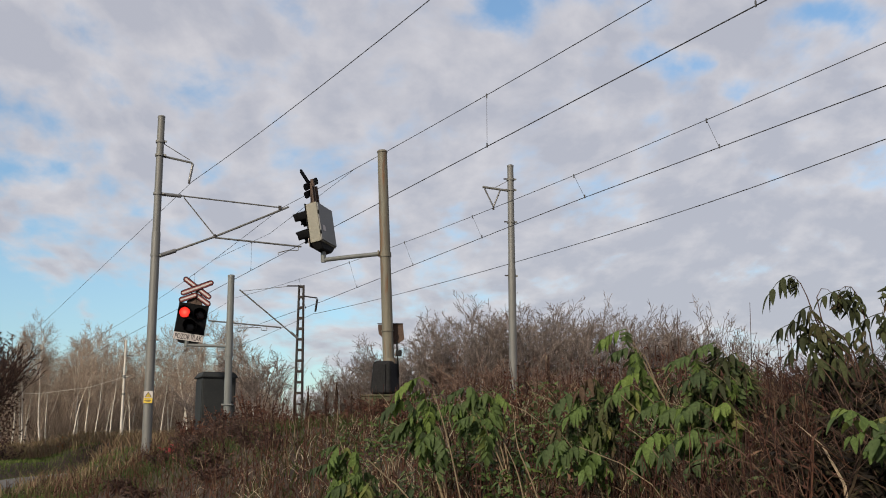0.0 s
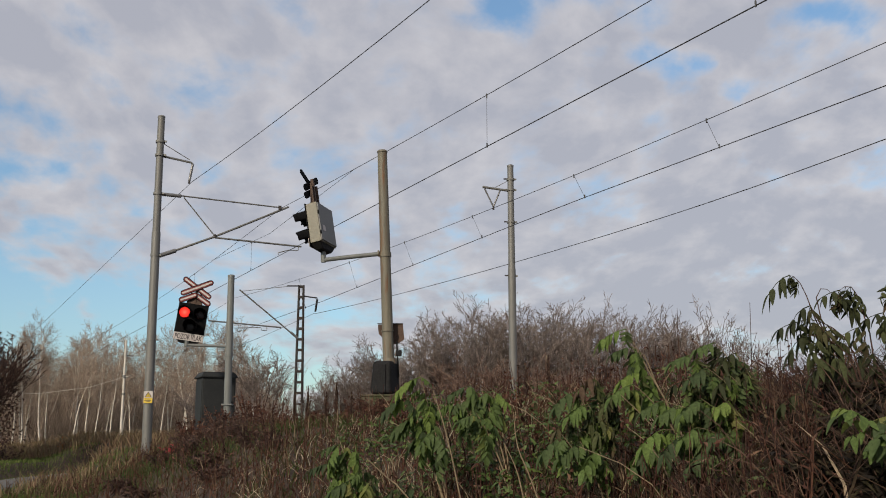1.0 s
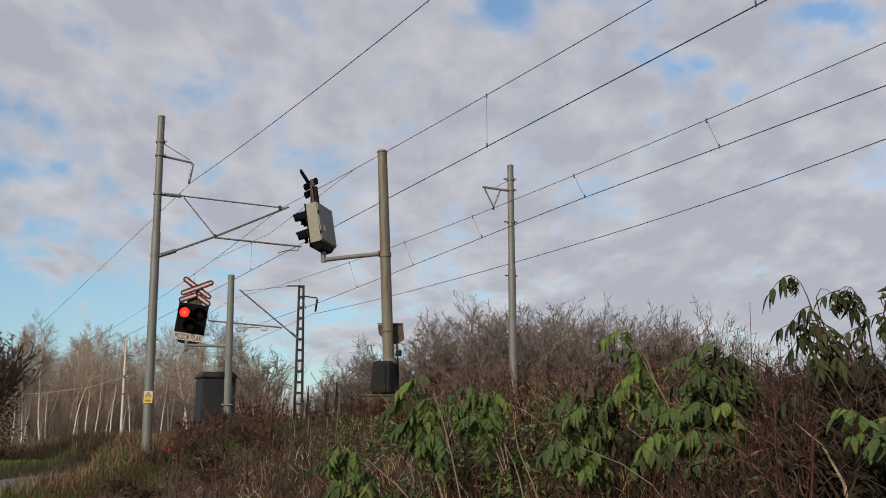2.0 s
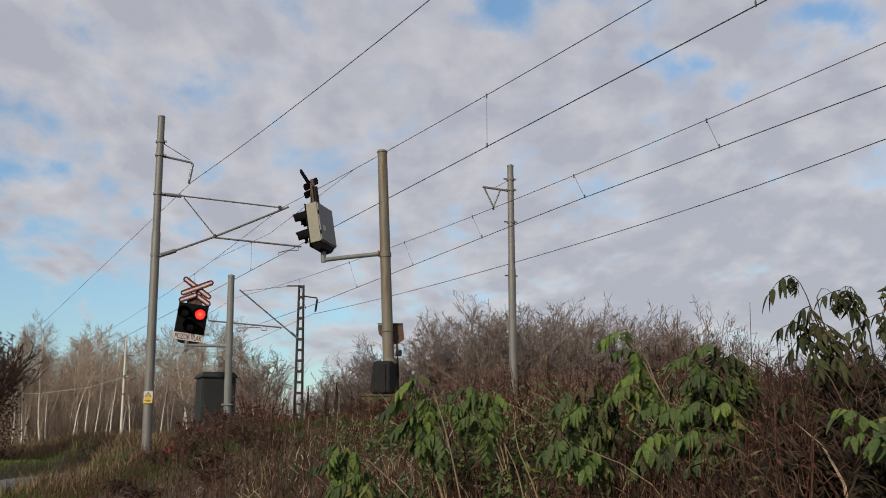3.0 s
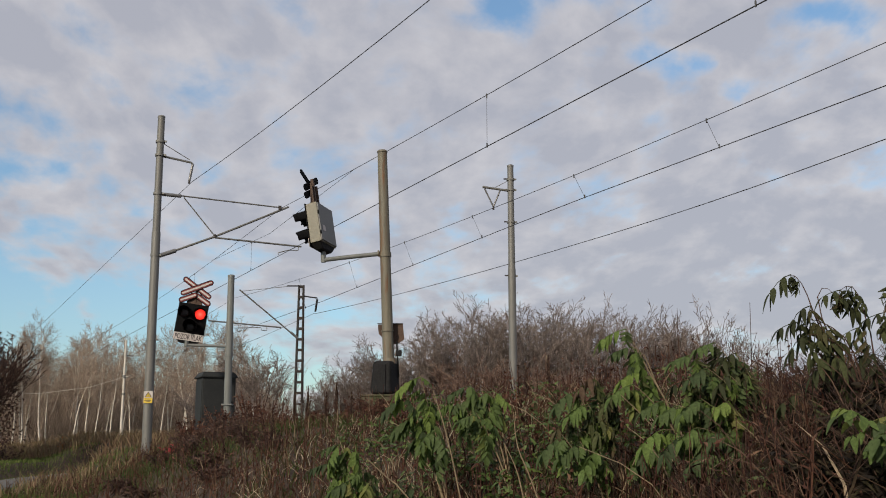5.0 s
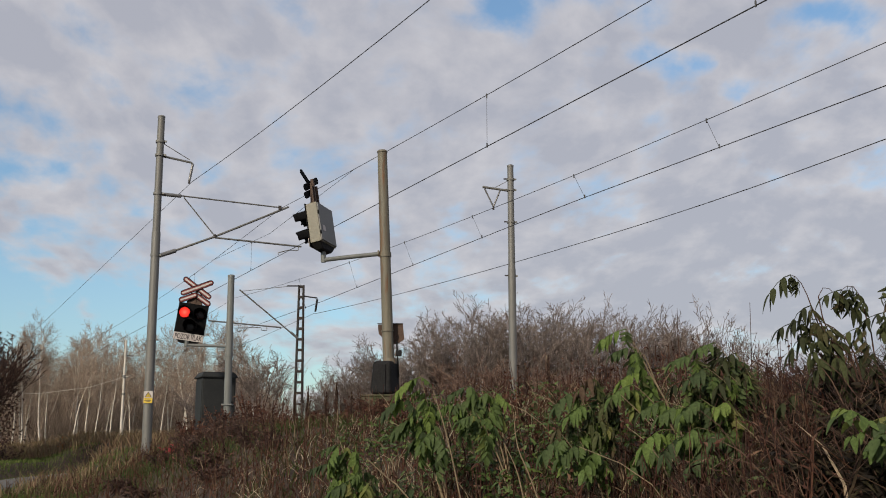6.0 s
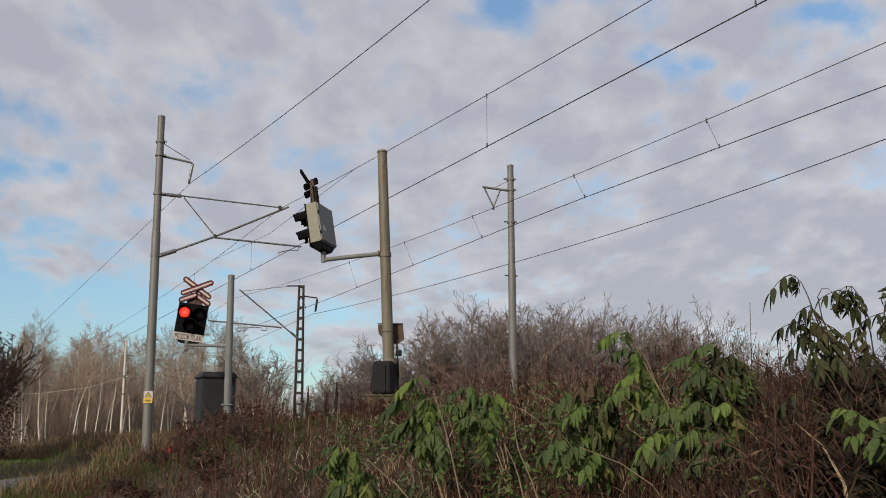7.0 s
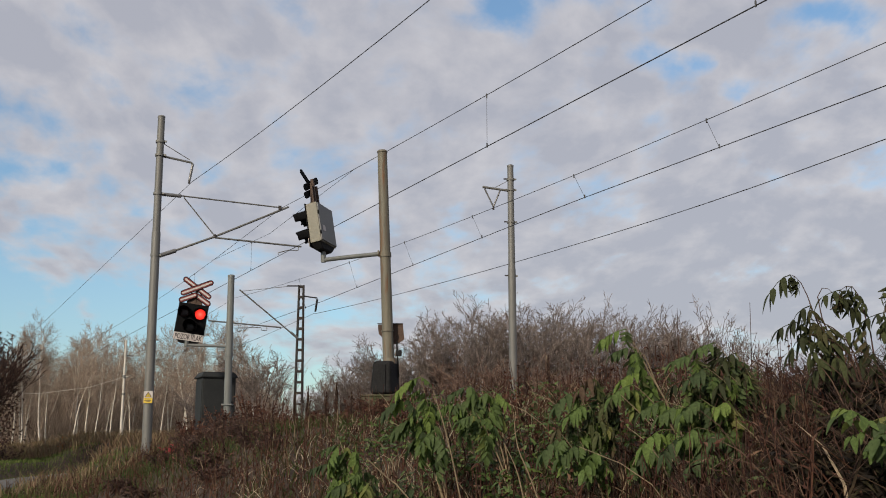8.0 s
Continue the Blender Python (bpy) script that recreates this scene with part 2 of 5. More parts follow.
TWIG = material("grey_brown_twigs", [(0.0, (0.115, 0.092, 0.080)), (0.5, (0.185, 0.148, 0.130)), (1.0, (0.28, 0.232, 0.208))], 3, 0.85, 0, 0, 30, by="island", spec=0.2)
TWIG_DARK = material("purple_brown_twigs", [(0.0, (0.035, 0.022, 0.019)), (0.6, (0.070, 0.042, 0.034)), (1.0, (0.12, 0.075, 0.056))], 3, 0.85, 0, 0, 30, by="island", spec=0.2)
TWIG_RED = material("reddish_brown_twigs", [(0.0, (0.090, 0.055, 0.044)), (0.6, (0.17, 0.108, 0.083)), (1.0, (0.27, 0.19, 0.145))], 3, 0.85, 0, 0, 30, by="island", spec=0.2)
# paler than bare birch twigs: the sunlight on the far wood is in the colour
TWIG_PALE = material("sun_lightened_birch_twigs", [(0.0, (0.22, 0.165, 0.125)), (0.5, (0.33, 0.26, 0.205)), (1.0, (0.45, 0.365, 0.295))], 3, 0.85, 0, 0, 30, by="island", spec=0.2)
BARK = material("grey_bark", [(0.3, (0.075, 0.062, 0.052)), (0.7, (0.15, 0.125, 0.105))], 4, 0.9, 0, 0.6, 30, stretch=(3, 3, 0.6))
BIRCH = material("birch_bark", [(0.3, (0.30, 0.26, 0.21)), (0.6, (0.56, 0.52, 0.45))], 3, 0.8, 0, 0.3, 30, stains=((0.10, 0.08, 0.06), 0.60), stretch=(1, 1, 3))
SCARLET = material("scarlet_leaves", [(0.0, (0.16, 0.010, 0.014)), (1.0, (0.30, 0.03, 0.03))], 5, 0.6, 0, 0, 40, by="island", sheer=0.2)
ORANGE = material("orange_leaves", [(0.0, (0.35, 0.10, 0.015)), (1.0, (0.55, 0.20, 0.03))], 5, 0.6, 0, 0, 40, by="island", sheer=0.2)
INK = material("dark_sign_ink", [(0.3, (0.045, 0.035, 0.035)), (0.7, (0.07, 0.055, 0.055))], 6, 0.6, 0, 0, 60)


# ---------------------------------------------------------------- building aids
class Geo:
    """Collects vertices and faces of one mesh."""

    def __init__(self):
        self.v, self.f = [], []

    def tube(self, points, radii, sides=6, caps=True):
        pts = [Vector(p) for p in points]
        start = len(self.v)
        prev = None
        for i, p in enumerate(pts):
            d = (pts[min(i + 1, len(pts) - 1)] - pts[max(i - 1, 0)]).normalized()
            ref = prev if prev is not None else (Vector((1, 0, 0)) if abs(d.x) < 0.8 else Vector((0, 1, 0)))
            u = (ref - d * ref.dot(d)).normalized()
            w = d.cross(u)
            prev = u
            r = radii[i] if isinstance(radii, (list, tuple)) else radii
            for k in range(sides):
                a = 2 * math.pi * k / sides
                self.v.append(p + u * (r * math.cos(a)) + w * (r * math.sin(a)))
        for i in range(len(pts) - 1):
            for k in range(sides):
                a, b = start + i * sides + k, start + i * sides + (k + 1) % sides
                self.f.append((a, b, b + sides, a + sides))
        if caps:
            end = start + (len(pts) - 1) * sides
            low = len(self.v)
            self.v += self.v[start:start + sides] + self.v[end:end + sides]
            self.f.append(tuple(low + k for k in reversed(range(sides))))
            self.f.append(tuple(low + sides + k for k in range(sides)))
        return self

    def blade(self, base, side, lift, bend, length, width, segs=3):
        """A tapering blade or strap that bends over."""
        start = len(self.v)
        base, side = Vector(base), Vector(side) * (width / 2)
        for i in range(segs):
            t = i / segs
            c = base + Vector(lift) * (length * t) + Vector(bend) * (length * t * t)
            k = 1 - 0.6 * t
            self.v += [c - side * k, c + side * k]
        self.v.append(base + Vector(lift) * length + Vector(bend) * length)
        for i in range(segs - 1):
            a = start + 2 * i
            self.f.append((a, a + 1, a + 3, a + 2))
        a = start + 2 * (segs - 1)
        self.f.append((a, a + 1, a + 2))

    def mesh(self, name, smooth=True):
        me = bpy.data.meshes.new(name)
        me.from_pydata([tuple(v) for v in self.v], [], self.f)
        if smooth:
            me.polygons.foreach_set("use_smooth", [True] * len(me.polygons))
        me.update()
        return me


def link(name, me, mat, parent=None, label="", m=None):
    if not me.materials:
        me.materials.append(mat)
    ob = new(name, me)
    if parent is not None:
        ob.parent = parent
    if m is not None:
        ob.matrix_basis = m
    return tagged(ob, label)


def part(name, bm, mat, parent, label="", m=None):
    if isinstance(bm, Geo):
        return link(name, bm.mesh(name), mat, parent, label, m)
    me = bpy.data.meshes.new(name)
    bm.normal_update()
    bm.to_mesh(me)
    bm.free()
    return link(name, me, mat, parent, label, m)


def thing(name, at, label, category, group="", kind=""):
    ob = new(name)
    ob.empty_display_size = 0.2
    ob.matrix_basis = at if isinstance(at, Matrix) else pose(*at)
    return tagged(ob, label, category, group, kind)


def box(w, d, h, x=0, y=0, z=0, bevel=0.008):
    """A box of w x d x h, centred on x, y, standing on z, with worn edges."""
    bm = bmesh.new()
    bmesh.ops.create_cube(bm, size=1, matrix=Matrix.Translation((x, y, z + h / 2)) @ Matrix.Diagonal((w, d, h, 1)))
    if bevel:
        bmesh.ops.bevel(bm, geom=bm.edges[:], offset=bevel, segments=2, affect="EDGES", profile=0.6)
    return bm


def plate(outline, thick, y=0.0, bevel=0.0):
    """A flat plate in the x, z plane with its face at y, thick to the back."""
    bm = bmesh.new()
    front = [bm.verts.new((x, y, z)) for x, z in outline]
    back = [bm.verts.new((x, y + thick, z)) for x, z in outline]
    n = len(front)
    bm.faces.new(front)
    bm.faces.new(back[::-1])
    for i in range(n):
        bm.faces.new((front[i], back[i], back[(i + 1) % n], front[(i + 1) % n]))
    bmesh.ops.recalc_face_normals(bm, faces=bm.faces[:])
    if bevel:
        bmesh.ops.bevel(bm, geom=bm.edges[:], offset=bevel, segments=1, affect="EDGES")
    return bm


def lathe(profile, sides=24):
    """A turned body round z: (radius, height) pairs."""
    g = Geo()
    for r, z in profile:
        for k in range(sides):
            a = 2 * math.pi * k / sides
            g.v.append((r * math.cos(a), r * math.sin(a), z))
    for i in range(len(profile) - 1):
        for k in range(sides):
            a, b = i * sides + k, i * sides + (k + 1) % sides
            g.f.append((a, b, b + sides, a + sides))
    low, end = len(g.v), (len(profile) - 1) * sides
    g.v += g.v[:sides] + g.v[end:end + sides]
    g.f.append(tuple(low + k for k in reversed(range(sides))))
    g.f.append(tuple(low + sides + k for k in range(sides)))
    return g


def stadium(length, width, n=8):
    r, h = width / 2, length / 2 - width / 2
    pts = [(h + r * math.cos(a), r * math.sin(a)) for a in np.linspace(-math.pi / 2, math.pi / 2, n)]
    return pts + [(-x, -z) for x, z in pts]


def turned(outline, degrees, x=0, z=0):
    c, s = math.cos(radians(degrees)), math.sin(radians(degrees))
    return [(x + a * c - b * s, z + a * s + b * c) for a, b in outline]


# ---------------------------------------------------------------- plan: the line runs along ALONG, ACROSS points over it
ALONG, ACROSS = Vector((-0.449, 0.893, 0)), Vector((0.893, 0.449, 0))


def tp(p, s, z):
    """A place p metres across and s metres along the line."""
    return ACROSS * p + ALONG * s + Vector((0, 0, z))


def smooth(t):
    t = min(1.0, max(0.0, t))
    return t * t * (3 - 2 * t)


def lane_x(y):
    """The lane's middle line."""
    return -11.75 - 0.24 * (y - 25) + 0.02 * max(y - 30, 0) ** 2


def ground_z(x, y):
    p, s = 0.893 * x + 0.449 * y, -0.449 * x + 0.893 * y
    base = 0.0175 * min(max(y, 0), 62)
    far = smooth((s - 17) / 12)
    toe, run = 1.0 + 3.4 * far, 4.6 - 2.6 * far
    crest = 1.86 - 0.40 * far + 0.22 * smooth((p - 5.6) / 1.6) - 0.02 * min(max(s - 35, 0), 40)
    z = base + (crest - base) * smooth((p - toe) / run)
    z -= (crest - base) * smooth((p - 19) / 7)
    u = x - lane_x(y)
    lane = smooth((1.9 - abs(u)) / 0.7) * smooth((y - 8) / 4) * smooth((46 - y) / 4)
    z += (base - 0.16 - z) * lane
    z += 0.30 * smooth((-1.1 - u) / 0.8) * smooth((y - 16) / 8) * smooth((60 - y) / 15)
    lump = noise.noise((x * 0.55, y * 0.55, 3.1)) * 0.12 + noise.noise((x * 1.7, y * 1.7, 8.2)) * 0.04
    return z + lump * (1 - lane) * smooth((150 - y) / 60)


def make_ground():
    near_x, near_y = np.arange(-26, 22.1, 0.4), np.arange(-8, 62.1, 0.4)
    xs = [-3000, -800, -250, -90, -45] + list(near_x) + [40, 90, 250, 800, 3000]
    ys = [-3000, -600, -100, -25] + list(near_y) + [70, 80, 95, 120, 180, 400, 1000, 3000]
    g = Geo()
    for y in ys:
        for x in xs:
            g.v.append((float(x), float(y), ground_z(float(x), float(y))))
    w = len(xs)
    for j in range(len(ys) - 1):
        for i in range(w - 1):
            a = j * w + i
            g.f.append((a, a + 1, a + 1 + w, a + w))
    tagged(link("ground", g.mesh("ground"), SOIL), "dark soil bank covered with dead litter", "ground", kind="structure")


def make_road():
    g = Geo()
    rows = np.arange(8, 42, 0.5)
    for y in rows:
        edge = 0.10 * noise.noise((y * 0.7, 0, 0))
        for k, off in enumerate((-1.05 + edge, -0.4, 0.3, 0.9 - edge)):
            x = lane_x(y) + off
            g.v.append((x, y, ground_z(x, y) + 0.05 + (0.02 if k in (1, 2) else 0.0)))
    for i in range(len(rows) - 1):
        for k in range(3):
            a = i * 4 + k
            g.f.append((a, a + 1, a + 5, a + 4))
    ob = link("road", g.mesh("road"), ASPHALT)
    mod = ob.modifiers.new("slab", "SOLIDIFY")
    mod.thickness, mod.offset = 0.12, -1
    tagged(ob, "narrow grey worn asphalt lane beside the bank", "road", kind="structure")


make_ground()
make_road()


# ---------------------------------------------------------------- crossing signals
def arm_plate(name, parent, length, width, turn, x, z, y, label):
    back = part(name, plate(turned(stadium(length, width), turn, x, z), 0.010, y, 0.002), BLACK, parent, label)
    part("red_face", plate(turned(stadium(length - 0.030, width - 0.030), turn, x, z), 0.004, y - 0.0045), RED_PAINT, back)
    part("white_stripe", plate(turned(stadium(length - width * 0.55, width * 0.30), turn, x, z), 0.004, y - 0.009), WHITE_PAINT, back)
    return back


def hood(r, out):
    """A sun hood: an open half-tube with a cut front, over a lens at the origin that looks along -y."""
    g = Geo()
    angles = np.linspace(radians(-35), radians(215), 15)
    for rr in (r, r - 0.006):
        for depth in (0.0, 1.0):
            for a in angles:
                reach = out * (0.80 + 0.20 * max(0.0, math.sin(a))) if depth else 0.0
                g.v.append((rr * math.cos(a), -reach, rr * math.sin(a) * (1 - 0.12 * depth)))
    n = len(angles)
    for i in range(n - 1):
        g.f.append((i, i + 1, n + i + 1, n + i))
        g.f.append((2 * n + i + 1, 2 * n + i, 3 * n + i, 3 * n + i + 1))
        g.f.append((n + i, n + i + 1, 3 * n + i + 1, 3 * n + i))
    g.f += [(0, n, 3 * n, 2 * n), (n - 1, 3 * n - 1, 4 * n - 1, 2 * n - 1)]
    return g


def disc(r, thick, dome=0.0):
    g = lathe([(r, 0), (r, thick), (r * 0.75, thick + dome * 0.5), (r * 0.35, thick + dome)], 24)
    g.v = [Vector((v[0], -v[2], v[1])) for v in g.v]
    return g


def signal_head(parent, m, letters, up=0.0):
    """Board, lamps, hoods, lettered strip and the double cross. Looks along -y; its foot is the origin."""
    part("housing", box(0.58, 0.20, 0.70, 0, 0.109, 0.06, 0.012), BOX_SIDE, parent, "cream enamelled lamp housing", m)
    part("back_door", box(0.555, 0.022, 0.665, 0, 0.219, 0.078, 0.006), BOX_GREY, parent, "grey rear door of the housing", m)
    part("door_label", box(0.10, 0.004, 0.10, 0.15, 0.233, 0.26, 0.001), WHITE_PAINT, parent, "small pale label", m)
    part("hinge", Geo().tube([(0.285, 0.226, 0.18), (0.285, 0.226, 0.24)], 0.012, 8), BLACK, parent, "", m)
    part("hinge", Geo().tube([(0.285, 0.226, 0.54), (0.285, 0.226, 0.60)], 0.012, 8), BLACK, parent, "", m)
    foot = box(0.56, 0.19, 0.11, 0, 0.10, -0.05, 0.0)
    for v in foot.verts:
        if v.co.z < 0:
            v.co.x *= 0.62
            v.co.y = 0.10 + (v.co.y - 0.10) * 0.7
    bmesh.ops.bevel(foot, geom=foot.edges[:], offset=0.012, segments=2, affect="EDGES")
    part("foot", foot, TAR, parent, "black cast foot of the head", m)
    board = part("backboard", box(0.61, 0.016, 0.775, 0, 0, 0.0, 0.004), BLACK, parent, "black backboard", m)
    strip = part("lettered_strip", box(0.605, 0.008, 0.15, 0, -0.0135, 0.004, 0.002), WHITE_PAINT, parent, "pale strip with capital letters", m)
    if letters:
        txt = bpy.data.curves.new("lettering", "FONT")
        txt.body, txt.size, txt.extrude, txt.align_x = letters, 0.150, 0.001, "CENTER"
        txt.offset = 0.0035
        txt.materials.append(INK)
        ob = new("lettering", txt)
        ob.parent = strip
        ob.matrix_basis = Matrix.Translation((0, -0.020, 0.026)) @ Matrix.Rotation(radians(90), 4, "X") @ Matrix.Diagonal((0.60, 1, 1, 1))
    lamps = []
    for x in (-0.16, 0.16):
        part("red_lens", disc(0.10, 0.012, 0.006), RED_GLASS, board, "unlit dark red lens", pose(x, -0.006, 0.575))
        part("hood", hood(0.13, 0.28), HOOD_BLACK, board, "", pose(x, -0.008, 0.575))
        lamps.append(part("red_lamp", disc(0.108, 0.006, 0.004), LIT, board, "flashing red lamp", pose(x, 0.04, 0.575)))
    part("white_lens", disc(0.10, 0.012, 0.006), DARK_GLASS, board, "unlit dark lens", pose(0, -0.006, 0.30))
    part("hood", hood(0.14, 0.34), HOOD_BLACK, board, "", pose(0, -0.008, 0.30))
    part("cross_bracket", box(0.055, 0.05, 0.44 + up, 0, 0.065, 0.76, 0.006), RUST, parent, "rusty bracket of the cross", m)
    shoe = plate([(-0.17, 0.765), (0.17, 0.765), (0.11, 0.99 + up), (-0.11, 0.99 + up)], 0.012, 0.048, 0.003)
    part("bracket_shoe", shoe, RUST, parent, "rusty plate behind the lower arms", m)
    for x in (-0.10, 0.10):
        part("bracket_strap", box(0.030, 0.036, 0.34 + up, x, 0.078, 0.755, 0.004), RUST, parent, "", m)
    arm_plate("cross_arm", parent, 0.71, 0.118, 29.5, 0, 1.12 + up, 0.0, "red cross arm with white stripe").matrix_basis = m
    arm_plate("cross_arm", parent, 0.71, 0.118, -29.5, 0, 1.12 + up, 0.026, "red cross arm with white stripe").matrix_basis = m
    for side in (-1, 1):
        arm_plate("lower_arm", parent, 0.400, 0.118, -28 * side, side * 0.146, 0.893 + up, 0.012 + 0.013 * side, "red half-cross arm with white stripe").matrix_basis = m
    return lamps


def pole_with_collars(parent, base, top, r0, r1, mat, rings, name="pole"):
    b, t = Vector(base), Vector(top)
    axis = t - b
    part(name, Geo().tube([b + axis * k for k in (0, 0.3, 0.6, 0.85, 0.999)], [r0 + (r1 - r0) * k for k in (0, 0.3, 0.6, 0.85, 1)], 20), mat, parent)
    part("cap", Geo().tube([b + axis * k for k in (0.994, 1.0, 1.004)], [r1 * 1.1, r1 * 1.1, r1 * 0.8], 20), mat, parent)
    for k, wide in rings:
        c = b + axis * k
        u = axis.normalized() * wide
        rr = (r0 + (r1 - r0) * k)
        part("collar", Geo().tube([c - u, c + u], rr + 0.014, 20), mat, parent)


def crossing_signal_far():
    base = Vector((-4.40, 21.30, ground_z(-4.40, 21.30)))
    s = thing("crossing_signal", tuple(base), "grey level-crossing signal with flashing red lamp and red-white cross", "crossing signal", "crossing signals")
    rel = lambda x, y, z: Vector((x, y, z)) - base
    pole_with_collars(s, (0, 0, 0), rel(-4.43, 21.30, 5.11), 0.080, 0.068, PAINT_GREY, [(0.505, 0.035)])
    part("foot_flange", box(0.21, 0.21, 0.03, 0, 0, 0, 0.006), PAINT_GREY, s, "", Matrix.Translation(rel(-4.41, 21.3, 2.42)))
    part("arm", Geo().tube([rel(-4.42, 21.3, 3.63), rel(-5.0, 21.3, 3.645), rel(-5.30, 21.27, 3.655)], 0.030, 12), PAINT_GREY, s)
    part("stub", Geo().tube([rel(-5.30, 21.27, 3.62), rel(-5.29, 21.27, 3.76)], 0.042, 12), PAINT_GREY, s)
    m = Matrix.Translation(rel(-5.27, 21.25, 3.735)) @ pose(0, 0, 0, 0, 7.5, 10)
    return signal_head(s, m, "POZOR VLAK")


def crossing_signal_near():
    base = Vector((-0.90, 17.50, 2.44))
    s = thing("crossing_signal", tuple(base), "rust-streaked cream crossing signal turned away, black cover at its foot", "crossing signal", "crossing signals")
    rel = lambda x, y, z: Vector((x, y, z)) - base
    pole_with_collars(s, (0, 0, 0), rel(-1.07, 17.50, 6.70), 0.098, 0.084, PAINT_CREAM, [(0.255, 0.012), (0.565, 0.04)])
    part("arm", Geo().tube([rel(-1.06, 17.5, 4.865), rel(-1.6, 17.5, 4.81), rel(-2.06, 17.5, 4.755)], 0.038, 14), PAINT_GREY, s)
    part("arm_flange", Geo().tube([rel(-1.10, 17.5, 4.87), rel(-1.125, 17.5, 4.867)], 0.055, 14), PAINT_CREAM, s)
    part("stub", Geo().tube([rel(-2.06, 17.5, 4.715), rel(-2.07, 17.5, 4.91)], 0.045, 14), PAINT_GREY, s)
    cover = box(0.39, 0.39, 0.55, 0, 0, 0.02, 0.0)
    for v in cover.verts:
        if v.co.z > 0.3:
            v.co.x, v.co.y = v.co.x * 0.86 + 0.026, v.co.y * 0.86 - 0.026
    bmesh.ops.bevel(cover, geom=cover.edges[:], offset=0.05, segments=3, affect="EDGES", profile=0.5)
    part("base_cover", cover, TAR, s, "black tarred cover round the pole's foot", pose(-0.08, 0.02, 0.0, 0, 0, -25))
    part("cover_hinge", box(0.03, 0.03, 0.46, 0.105, -0.20, 0.05, 0.006), TAR, s, "", pose(-0.08, 0.02, 0, 0, 0, -25))
    part("drum_cap", Geo().tube([(-0.005, 0, 0.53), (-0.008, 0, 0.62)], [0.125, 0.108], 18), PAINT_CREAM, s)
    octagon = [(-0.22, 0.14), (0.21, 0.155), (0.24, -0.12), (0.10, -0.20), (-0.06, -0.17), (-0.20, -0.02)]
    part("sign_plate", plate(octagon, 0.006, 0, 0.001), RUST, s, "brown back of a small sign plate", Matrix.Translation((0.0, 0.12, 1.07)))
    part("rim", box(0.44, 0.02, 0.018, 0, 0, 0, 0.003), LATTICE, s, "", Matrix.Translation((-0.005, 0.115, 1.215)))
    part("conduit", Geo().tube([(0.115, 0.02, 0.9), (0.13, 0.02, 0.62), (0.15, 0.02, 0.3)], 0.014, 8), TAR, s)
    part("conduit_box", box(0.10, 0.07, 0.10, 0.15, 0.0, 0.66, 0.01), TAR, s)
    lean = Matrix.Rotation(radians(-9.5), 4, "Y") @ Matrix.Rotation(radians(-7.0), 4, "X")
    m = Matrix.Translation(rel(-2.06, 17.5, 4.905)) @ lean @ pose(0, 0, 0, 0, 0, -109) @ Matrix.Translation((0, -0.10, 0.04)) @ Matrix.Scale(1.02, 4)
    return signal_head(s, m, "", 0.10)


def foundation():
    z = ground_z(-0.9, 17.5) - 0.3
    t = thing("concrete_foundation", (-0.86, 17.5, z), "mossy yellowish concrete block under the signal pole", "foundation")
    part("block", box(0.98, 0.7, 2.425 - z, 0, 0, 0, 0.03), CONCRETE, t)
    part("slab", box(1.02, 0.74, 0.03, 0, 0, 2.41 - z, 0.01), CONCRETE, t)


def relay_cabinet():
    z = ground_z(-4.95, 22.85)
    t = thing("relay_cabinet", pose(-5.0, 22.85, z - 0.02, 0, 0, 25), "dark grey plastic relay cabinet with a pitched lid", "cabinet")
    h = 3.13 - z
    part("plinth", box(0.64, 0.64, 0.25, 0, 0, 0, 0.015), CONCRETE, t)
    part("body", box(0.72, 0.68, h - 0.25, 0, 0, 0.25, 0.015), CABINET, t)
    part("door", box(0.66, 0.014, h - 0.42, 0, -0.346, 0.33, 0.005), CABINET, t)
    part("handle", box(0.025, 0.03, 0.12, 0.27, -0.365, h * 0.55, 0.005), BLACK, t, "black handle")
    part("side_panel", box(0.014, 0.60, h - 0.44, -0.366, 0, 0.33, 0.005), CABINET, t)
    lid = box(0.79, 0.75, 0.10, 0, 0, h - 0.02, 0.0)
    for v in lid.verts:
        if v.co.z > h + 0.05:
            v.co.x *= 0.84
            v.co.y *= 0.84
    bmesh.ops.bevel(lid, geom=lid.edges[:], offset=0.012, segments=2, affect="EDGES")
    part("lid", lid, CABINET, t)
    part("lid_rim", box(0.80, 0.76, 0.03, 0, 0, h - 0.045, 0.006), CABINET, t)


FAR_LAMPS = crossing_signal_far()
crossing_signal_near()
foundation()
relay_cabinet()


# ---------------------------------------------------------------- overhead line masts
def insulator(parent, a, b, r=0.055, mat=INSULATOR, sheds=9):
    a, b = Vector(a), Vector(b)
    pts, rad = [], []
    for i in range(sheds * 2 + 1):
        pts.append(a + (b - a) * (i / (sheds * 2)))
        rad.append(r if i % 2 else r * 0.8)
    part("insulator", Geo().tube(pts, rad, 10), mat, parent)


def clamp(parent, c, r, mat=STEEL):
    part("clamp", Geo().tube([Vector(c) - Vector((0, 0, 0.035)), Vector(c) + Vector((0, 0, 0.035))], r + 0.018, 16), mat, parent)
    part("clamp_bolt", box(0.07, 0.05, 0.05, 0, 0, 0, 0.006), mat, parent, "", Matrix.Translation(Vector(c) + Vector((r + 0.04, -0.02, -0.025))))


